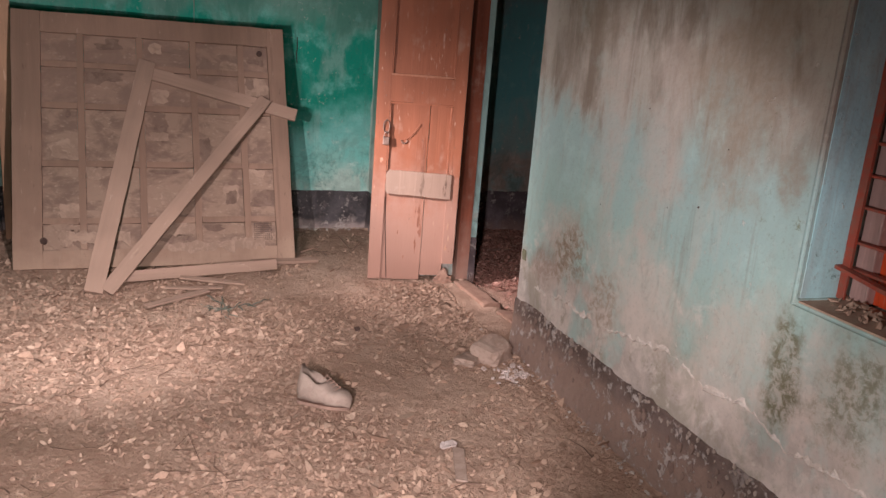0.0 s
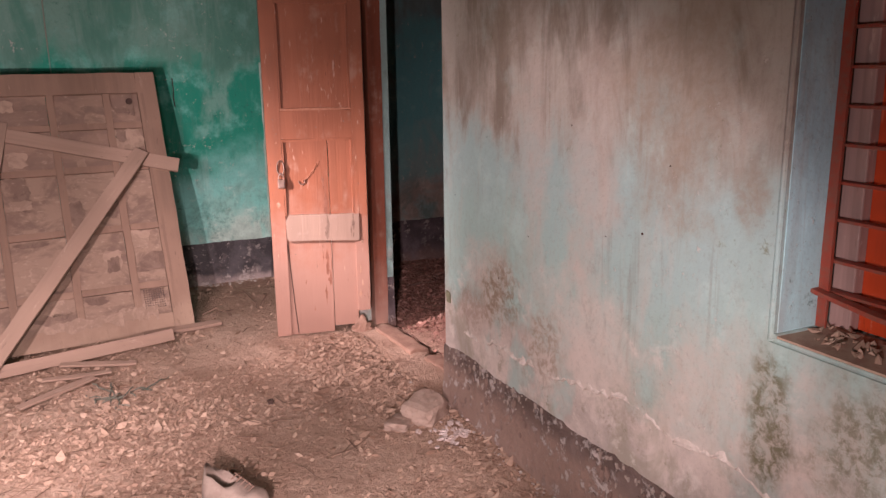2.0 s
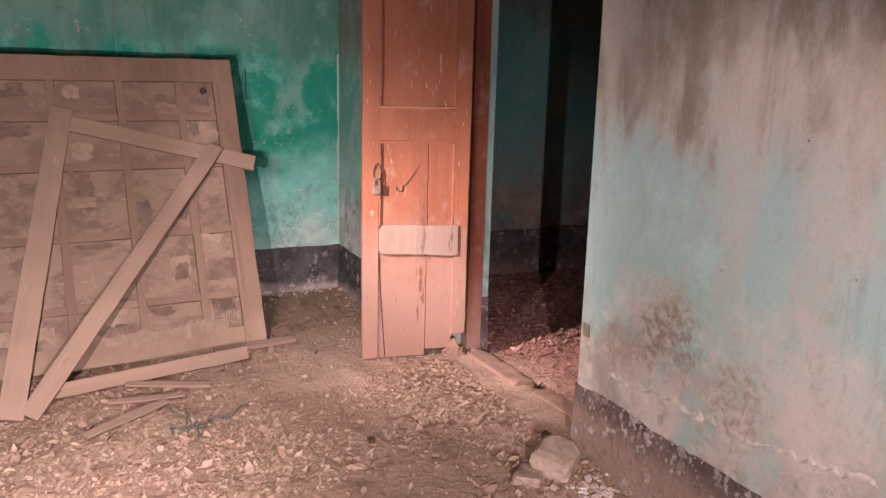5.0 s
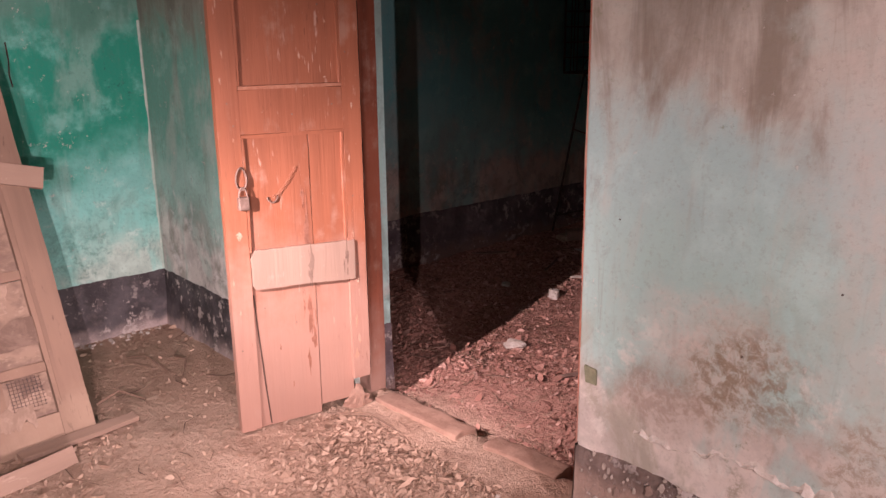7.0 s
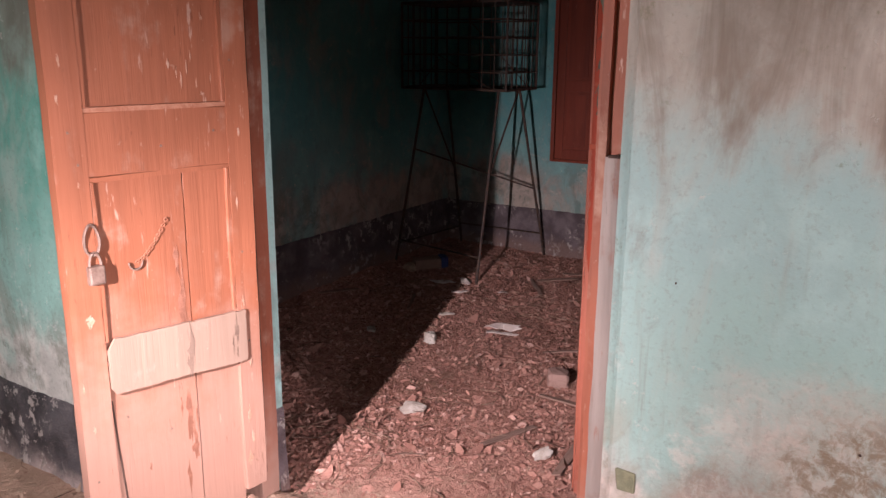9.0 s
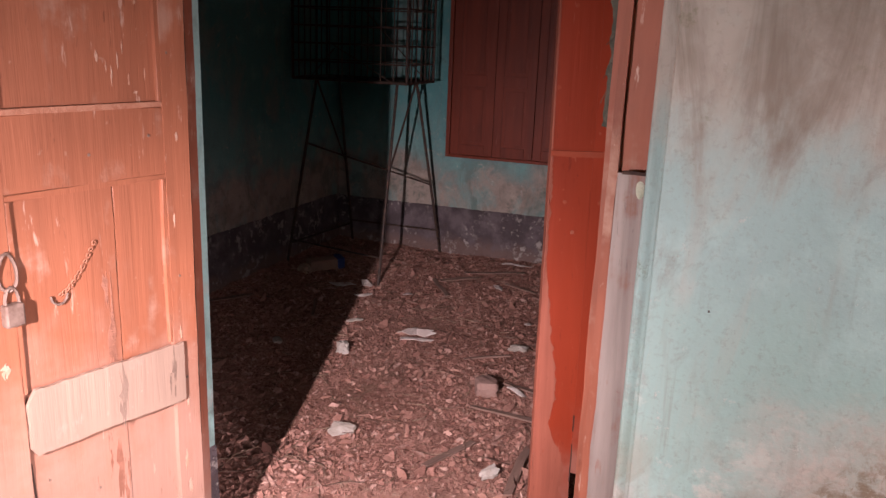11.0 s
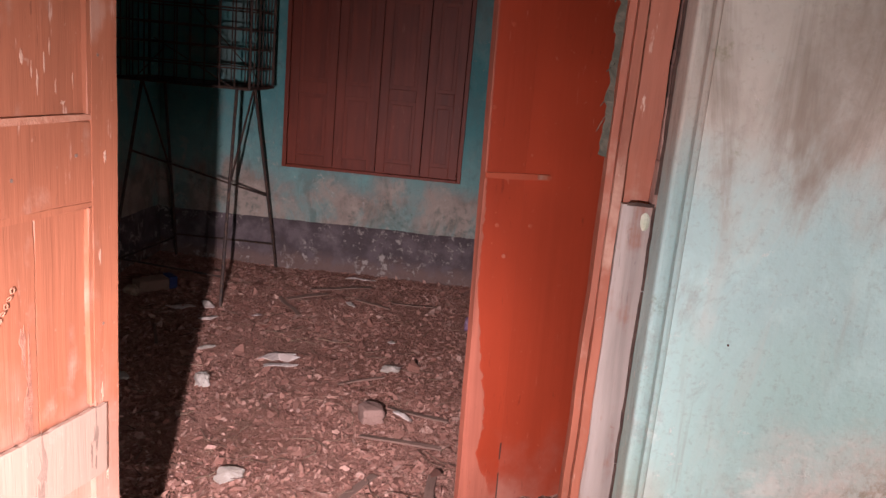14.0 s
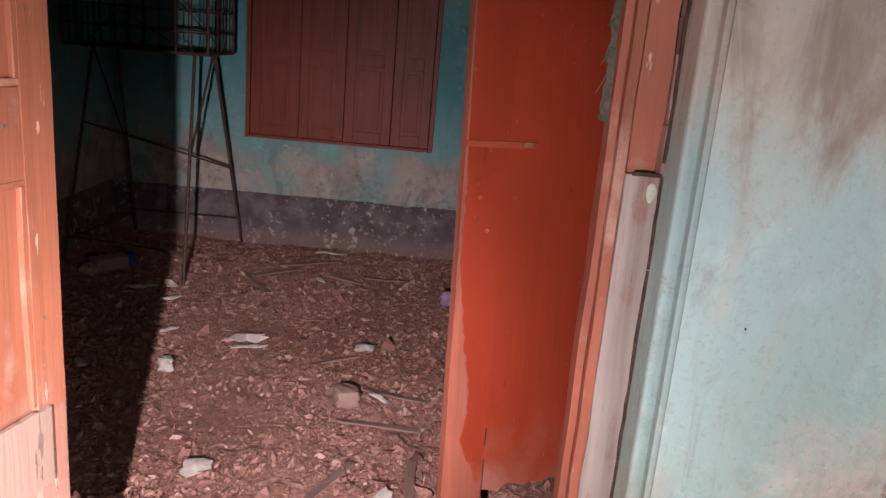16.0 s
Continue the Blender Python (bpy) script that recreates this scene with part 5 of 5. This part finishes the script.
tangle = bmesh.new()
rng = random.Random(31)
for i in range(9):
    p = Vector((rng.gauss(0, 0.05), rng.gauss(0, 0.04), 0.01))
    pts = [p.copy()]
    d = rng.uniform(0, 6.28)
    for _ in range(8):
        d += rng.uniform(-0.9, 0.9)
        p = p + Vector((0.026 * math.cos(d), 0.026 * math.sin(d), rng.uniform(-0.008, 0.010)))
        p.z = max(0.004, p.z)
        pts.append(p.copy())
    polyrod(tangle, pts, 0.004, 5)
ob = part("string_tangle", tangle, M_WIREGREEN)
ob.matrix_world = pose(0.33, 4.36, floor_z(0.33, 4.36))
tagged(ob, "tangle of grey-green string on the earth floor", "string")


def twig(name, pts, r, label):
    bm = bmesh.new()
    q = []
    for x, y, h in pts:
        q.append(Vector((x, y, floor_z(x, y) + h)))
    for i, (a, b) in enumerate(zip(q, q[1:])):
        rod(bm, a, b, r * (1 - 0.6 * i / len(q)), 5, r * (1 - 0.6 * (i + 1) / len(q)))
    return tagged(part(name, bm, M_TWIG), label, "twig", "twigs on the ground")


twig("twig", [(0.93, 5.52, 0.01), (1.02, 5.50, 0.05), (1.10, 5.42, 0.012)], 0.006, "bent dark twig on the earth by the wall")
twig("twig", [(1.22, 5.95, 0.01), (1.26, 5.80, 0.05), (1.30, 5.62, 0.01)], 0.006, "bent dark twig on the earth by the wall")
twig("twig", [(1.40, 5.80, 0.01), (1.38, 5.62, 0.06), (1.30, 5.50, 0.01)], 0.007, "bent dark twig on the earth by the wall")
twig("twig", [(0.02, 2.83, 0.012), (0.08, 2.90, 0.03), (0.115, 2.72, 0.012)], 0.0022, "thin forked twig on the litter")
twig("twig", [(1.62, 4.75, 0.01), (1.70, 4.62, 0.03), (1.72, 4.45, 0.01)], 0.004, "thin twig on the earth near the doorway")

# ---- room: wire cage on its stand ----
stand = thing("wire_cage", pose(0, 0, 0), "rusty wire cage on a tall four-legged iron stand", "cage")
CX0, CX1, CY0, CY1, CZ0, CZ1 = 4.93, 5.40, 5.50, 6.33, 1.225, 1.80
feet = [(4.64, 5.54), (4.83, 6.33), (5.66, 6.24), (5.66, 5.50)]
tops = [(5.06, 5.62), (5.02, 6.20), (5.34, 6.20), (5.34, 5.60)]
FZ = -0.06


def legp(k, s):
    a, b = feet[k], tops[k]
    return (a[0] + (b[0] - a[0]) * s, a[1] + (b[1] - a[1]) * s, FZ + (CZ0 - FZ) * s)


for k in range(4):
    part("leg", rod(bmesh.new(), legp(k, 0.0), legp(k, 1.0), 0.010, 6), M_IRON, stand)
for a, sa, b, sb in ((0, 0.14, 1, 0.14), (1, 0.12, 2, 0.12), (2, 0.14, 3, 0.14), (1, 0.66, 3, 0.42), (0, 0.55, 3, 1.0), (2, 0.5, 1, 1.0)):
    part("brace", rod(bmesh.new(), legp(a, sa), legp(b, sb), 0.007, 6), M_IRON, stand)
corner = [(CX0, CY0), (CX0, CY1), (CX1, CY1), (CX1, CY0)]
for i in range(4):
    a, b = corner[i], corner[(i + 1) % 4]
    for z in (CZ0, CZ1):
        part("frame_bar", rod(bmesh.new(), (*a, z), (*b, z), 0.010, 6), M_IRON, stand)
    part("frame_bar", rod(bmesh.new(), (*a, CZ0), (*a, CZ1), 0.009, 6), M_IRON, stand)
    for lv in range(1, 5):
        z = CZ0 + (CZ1 - CZ0) * lv / 5
        part("wire", rod(bmesh.new(), (*a, z), (*b, z), 0.0055, 5), M_IRON, stand)
    n = 9 if i % 2 == 0 else 6
    for v in range(1, n):
        s = v / n
        x, y = a[0] + (b[0] - a[0]) * s, a[1] + (b[1] - a[1]) * s
        part("wire", rod(bmesh.new(), (x, y, CZ0), (x, y, CZ1), 0.0045, 5), M_IRON, stand)
part("cage_floor", boxed(CX0 + 0.012, CX1 - 0.012, CY0 + 0.012, CY1 - 0.012, CZ0 - 0.006, CZ0 + 0.004), M_IRON, stand, "rusty sheet-iron cage floor")
part("cage_top", boxed(CX0 + 0.012, CX1 - 0.012, CY0 + 0.012, CY1 - 0.012, CZ1 - 0.004, CZ1 + 0.004), M_IRON, stand, "rusty sheet-iron cage roof")
for a, b in (((CX0, CY0 + 0.1, CZ0), (CX0 + 0.1, CY1 - 0.2, CZ0 + 0.25)), ((CX0 + 0.05, CY1 - 0.1, CZ0), (CX0 + 0.02, CY1 - 0.3, CZ0 + 0.2)), ((CX1, CY0 + 0.05, CZ0), (CX1 - 0.1, CY0 + 0.5, CZ1 - 0.1))):
    part("wire", rod(bmesh.new(), a, b, 0.004, 5), M_IRON, stand)


# ---- room: scraps on the ground ----
def sheet_scrap(name, at, w, d, turn, material, label, category, seed, curl=0.03, thick=0.003, group=""):
    """A flat torn scrap, curled a little."""
    rng = random.Random(seed)
    bm = bmesh.new()
    n = 12
    rim = []
    for i in range(n):
        a = i * math.tau / n
        r = max(abs(math.cos(a)), abs(math.sin(a)))
        x, y = 0.46 * w * math.cos(a) / r * rng.uniform(0.6, 1.0), 0.40 * d * math.sin(a) / r * rng.uniform(0.5, 1.0)
        rim.append((x, y))
    c = bm.verts.new((0, 0, curl * 0.6))
    ring = [bm.verts.new((x, y, curl * noise.noise((x * 9, y * 9, seed)) + 0.25 * curl)) for x, y in rim]
    for i in range(n):
        bm.faces.new((c, ring[i], ring[(i + 1) % n]))
    e = bmesh.ops.extrude_face_region(bm, geom=bm.faces[:])
    for v in e["geom"]:
        if isinstance(v, bmesh.types.BMVert):
            v.co.z += thick
    ob = part(name, bm, material)
    ob.matrix_world = pose(at[0], at[1], floor_z(*at) + 0.012, *turn)
    return tagged(ob, label, category, group)


sheet_scrap("paper_scrap", (3.95, 4.985), 0.24, 0.13, (8, 0, -60), M_PAPER, "crumpled dirty white paper on the earth floor", "paper", 1, 0.05, 0.004, "paper scraps")
sheet_scrap("paper_scrap", (3.86, 4.95), 0.22, 0.08, (0, 6, -55), M_PAPER, "folded dirty white paper strip on the earth", "paper", 2, 0.02, 0.004, "paper scraps")
sheet_scrap("paper_scrap", (4.52, 5.73), 0.20, 0.07, (0, 8, -50), M_PAPER, "torn white paper near the iron stand", "paper", 3, 0.02, 0.004, "paper scraps")
sheet_scrap("paper_scrap", (4.60, 5.60), 0.15, 0.11, (6, 0, 20), M_PAPER, "torn white paper near the iron stand", "paper", 4, 0.05, 0.004, "paper scraps")
sheet_scrap("paper_scrap", (4.35, 5.50), 0.13, 0.05, (0, 0, -50), M_PAPER, "small white paper strip on the earth", "paper", 5, 0.02, 0.004, "paper scraps")
sheet_scrap("paper_scrap", (4.503, 5.274), 0.09, 0.07, (10, 8, 0), M_PAPER, "small white paper bit on the earth", "paper", 6, 0.03, 0.004, "paper scraps")
sheet_scrap("paper_scrap", (4.86, 4.80), 0.13, 0.10, (12, 0, 0), M_PAPER, "bright white torn paper near the window wall", "paper", 7, 0.04, 0.004, "paper scraps")
sheet_scrap("paper_scrap", (4.32, 4.46), 0.08, 0.06, (14, 0, 30), M_PAPER, "small white paper bit on the earth", "paper", 8, 0.03, 0.004, "paper scraps")
sheet_scrap("paper_scrap", (3.42, 4.27), 0.13, 0.06, (0, 10, -70), M_PAPER, "bent pale scrap beside a broken brick", "paper", 9, 0.03, 0.004, "paper scraps")
sheet_scrap("paper_scrap", (5.50, 4.84), 0.26, 0.05, (0, 4, -75), M_PAPER, "long pale strip at the window wall's foot", "paper", 10, 0.02, 0.004, "paper scraps")
sheet_scrap("tile_shard", (2.766, 4.82), 0.135, 0.085, (8, 0, -62), M_RIDGE, "broken pale plaster shard lying flat", "shard", 11, 0.02, 0.014, "plaster shards")
sheet_scrap("tile_shard", (3.50, 5.58), 0.15, 0.07, (14, 0, 30), M_RIDGE, "broken pale plaster shard lying flat", "shard", 12, 0.02, 0.012, "plaster shards")
sheet_scrap("tile_shard", (2.70, 4.18), 0.10, 0.07, (10, 0, -30), M_RIDGE, "broken pale plaster shard lying flat", "shard", 13, 0.02, 0.012, "plaster shards")
sheet_scrap("tile_shard", (3.92, 4.40), 0.13, 0.07, (16, 0, -70), M_RIDGE, "broken pale plaster shard lying flat", "shard", 14, 0.03, 0.012, "plaster shards")
sheet_scrap("tile_shard", (3.95, 5.36), 0.12, 0.04, (0, 0, -40), M_RIDGE, "narrow pale plaster shard lying flat", "shard", 15, 0.02, 0.01, "plaster shards")
lumpy("brick_piece", (3.395, 4.41), (0.055, 0.05, 0.042), (4, 0, 25), M_BRICK, "broken dusty brick lying on the earth floor", "brick", 4.0, 0.12)
lumpy("pebble", (3.556, 5.228), (0.035, 0.03, 0.035), (0, 10, 25), M_RIDGE, "small pale pebble on the earth floor", "pebble", 7.0, 0.3)
lumpy("mauve_cup", (4.74, 4.02), (0.06, 0.06, 0.05), (0, 20, 0), M_PURPLE, "dusty mauve plastic cup half buried in litter", "cup", 9.0, 0.08)
lumpy("pebble", (4.72, 6.12), (0.05, 0.045, 0.03), (0, 0, 0), M_MUD, "pale clod beside the iron stand", "pebble", 11.0, 0.3)

cart = thing("carton", pose(4.83, 6.03, floor_z(4.83, 6.03) + 0.002, 0, 0, -42), "small squashed brown carton with a blue end", "carton")
part("box_body", rough_edges(boxed(-0.12, 0.075, -0.055, 0.055, 0.0, 0.075, 0.006), 0.008, 12, 1), M_CARD, cart)
part("box_end", rough_edges(boxed(0.0755, 0.125, -0.055, 0.055, 0.0, 0.08, 0.006), 0.008, 12, 2), M_BLUE, cart, "blue carton end")
rng = random.Random(77)
for k, (a, b, w) in enumerate((((3.85, 6.25), (4.10, 6.13), 0.07), ((4.98, 4.78), (4.88, 4.55), 0.035), ((5.0, 4.55), (5.05, 4.28), 0.045), ((4.88, 5.20), (5.05, 4.98), 0.06),
                               ((3.22, 4.42), (3.20, 4.08), 0.045), ((3.50, 4.35), (3.42, 4.08), 0.035), ((3.68, 4.62), (3.84, 4.42), 0.025), ((2.66, 4.42), (2.92, 4.32), 0.05),
                               ((2.60, 4.08), (2.98, 4.10), 0.06), ((5.1, 5.1), (5.35, 4.75), 0.05), ((4.6, 5.05), (4.9, 5.25), 0.04), ((3.9, 5.6), (4.2, 5.75), 0.03))):
    plank("wood_scrap", (*a, floor_z(*a) + 0.02), (*b, floor_z(*b) + 0.016), w * 0.62, 0.007, (0.1 * (k % 3 - 1), 0.1, 1), "thin splintered wood scrap lying on the earth", "wood scrap", wood("scrap_wood", (0.27, 0.165, 0.13), (0.40, 0.27, 0.22), (0.3, 0.2, 0.2), 0, -9, 0.4, 0.9) if k == 0 else bpy.data.materials["scrap_wood"], 0.013, 30.0 + k, "wood scraps")


# ---- litter: dry leaves, flakes, crumbs and twigs ----
def litter(name, count, area, size, material, label, seed, dens=None):
    """Curled flakes scattered over an area, as one mesh."""
    rng = random.Random(seed)
    verts, faces = [], []
    x0, x1, y0, y1 = area
    made = 0
    while made < count:
        x, y = rng.uniform(x0, x1), rng.uniform(y0, y1)
        if dens is not None and rng.random() > dens(x, y):
            continue
        made += 1
        s = size * min(2.6, rng.lognormvariate(-0.15, 0.5))
        asp = rng.uniform(0.16, 0.55)
        m = Matrix.Translation((x, y, floor_z(x, y) + 0.003 + 0.18 * s * rng.random())) @ Euler((rng.gauss(0, 0.46), rng.gauss(0, 0.36), rng.uniform(0, 6.283))).to_matrix().to_4x4()
        c = s * rng.uniform(-0.35, 0.35)
        base = len(verts)
        for px, py, pz in ((-1, 0, c), (-0.35, asp, 0), (-0.3, -asp, 0.1 * c), (0.4, asp * 0.8, 0.1 * c), (0.35, -asp * rng.uniform(0.5, 1), 0), (1, 0.1, c)):
            verts.append(m @ Vector((px * s * rng.uniform(0.8, 1.15), py * s * rng.uniform(0.75, 1.2), pz)))
        faces += [(base, base + 2, base + 1), (base + 1, base + 2, base + 4, base + 3), (base + 3, base + 4, base + 5)]
    me = bpy.data.meshes.new(name)
    me.from_pydata(verts, [], faces)
    me.materials.append(material)
    return tagged(new(name, me), label, "litter", kind="stuff")


def passage_dens(x, y):
    k = 0.62 + 0.9 * noise.noise((x * 1.1, y * 1.1, 9.0)) + 0.4 * noise.noise((x * 3, y * 3, 2.0))
    path = math.exp(-((x - 0.9 - 0.12 * (y - 3.5)) / 0.35) ** 2) * (1 if y > 3.4 else 0.35)
    return max(0.06, min(1.0, k - 0.65 * path))


def room_dens(x, y):
    k = 0.7 + 0.9 * noise.noise((x * 1.3, y * 1.3, 19.0))
    trail = math.exp(-((y - 4.55 - 0.25 * noise.noise((x, 3.0, 0))) / 0.3) ** 2) * max(0, 1 - (x - 2) / 2.2)
    return max(0.08, min(1.0, k - 0.6 * trail))


litter("leaf_litter", 74000, (-1.1, 1.72, 1.0, 6.3), 0.0092, M_LITTER, "dense dry leaf litter and flakes on the passage ground", 1, passage_dens)
litter("leaf_litter", 76000, (2.02, 5.7, 3.4, 6.38), 0.0102, M_LITTER_ROOM, "dense reddish litter and flakes on the room's ground", 2, room_dens)
litter("curled_flakes", 9500, (-1.1, 1.72, 1.0, 6.3), 0.017, M_LITTER, "curled brown leaf flakes and bark bits on the passage ground", 13, passage_dens)
litter("curled_flakes", 9500, (2.02, 5.7, 3.4, 6.38), 0.017, M_LITTER_ROOM, "curled reddish flakes and bark bits on the room's ground", 14, room_dens)
litter("large_leaves", 520, (-1.1, 1.72, 1.2, 6.2), 0.022, M_LITTER, "larger curled dry leaves on the passage ground", 3, passage_dens)
litter("large_leaves", 420, (2.05, 5.65, 2.8, 6.3), 0.030, M_LITTER_ROOM, "larger curled dry leaves on the room's ground", 4, room_dens)


def twigs(name, count, area, label, seed):
    rng = random.Random(seed)
    bm = bmesh.new()
    for _ in range(count):
        x, y = rng.uniform(area[0], area[1]), rng.uniform(area[2], area[3])
        a, s = rng.uniform(0, 6.28), rng.uniform(0.03, 0.11)
        pts = []
        for k in range(3):
            px, py = x + (k - 1) * s * math.cos(a + 0.3 * (k - 1)), y + (k - 1) * s * math.sin(a + 0.3 * (k - 1))
            pts.append((px, py, floor_z(px, py) + 0.005 + 0.016 * rng.random()))
        r = rng.uniform(0.0010, 0.0024)
        rod(bm, pts[0], pts[1], r, 4)
        rod(bm, pts[1], pts[2], r, 4, r * 0.5)
    return tagged(part(name, bm, M_TWIG), label, "twigs", kind="stuff")


twigs("fine_twigs", 240, (-1.05, 1.68, 1.2, 6.25), "fine dry twigs scattered on the passage ground", 5)
twigs("fine_twigs", 420, (2.05, 5.65, 2.9, 6.3), "fine dry twigs scattered on the room's ground", 6)
rngs = random.Random(12)
sill_l = bmesh.new()
for _ in range(170):
    x, y, s = rngs.uniform(1.78, 1.93), rngs.uniform(WIN_Y0 + 0.02, WIN_Y1 - 0.02), rngs.uniform(0.008, 0.022)
    m = Matrix.Translation((x, y, SILL + 0.010 + 0.012 * rngs.random())) @ Euler((rngs.gauss(0, 0.3), rngs.gauss(0, 0.3), rngs.uniform(0, 6))).to_matrix().to_4x4()
    sill_l.faces.new([sill_l.verts.new(m @ Vector((s * math.cos(a), s * 0.55 * math.sin(a), 0.3 * s * math.cos(2 * a)))) for a in [k * math.tau / 6 for k in range(6)]])
tagged(part("sill_litter", sill_l, M_LITTER), "dry leaf litter lying on the window sill", "litter", kind="stuff")
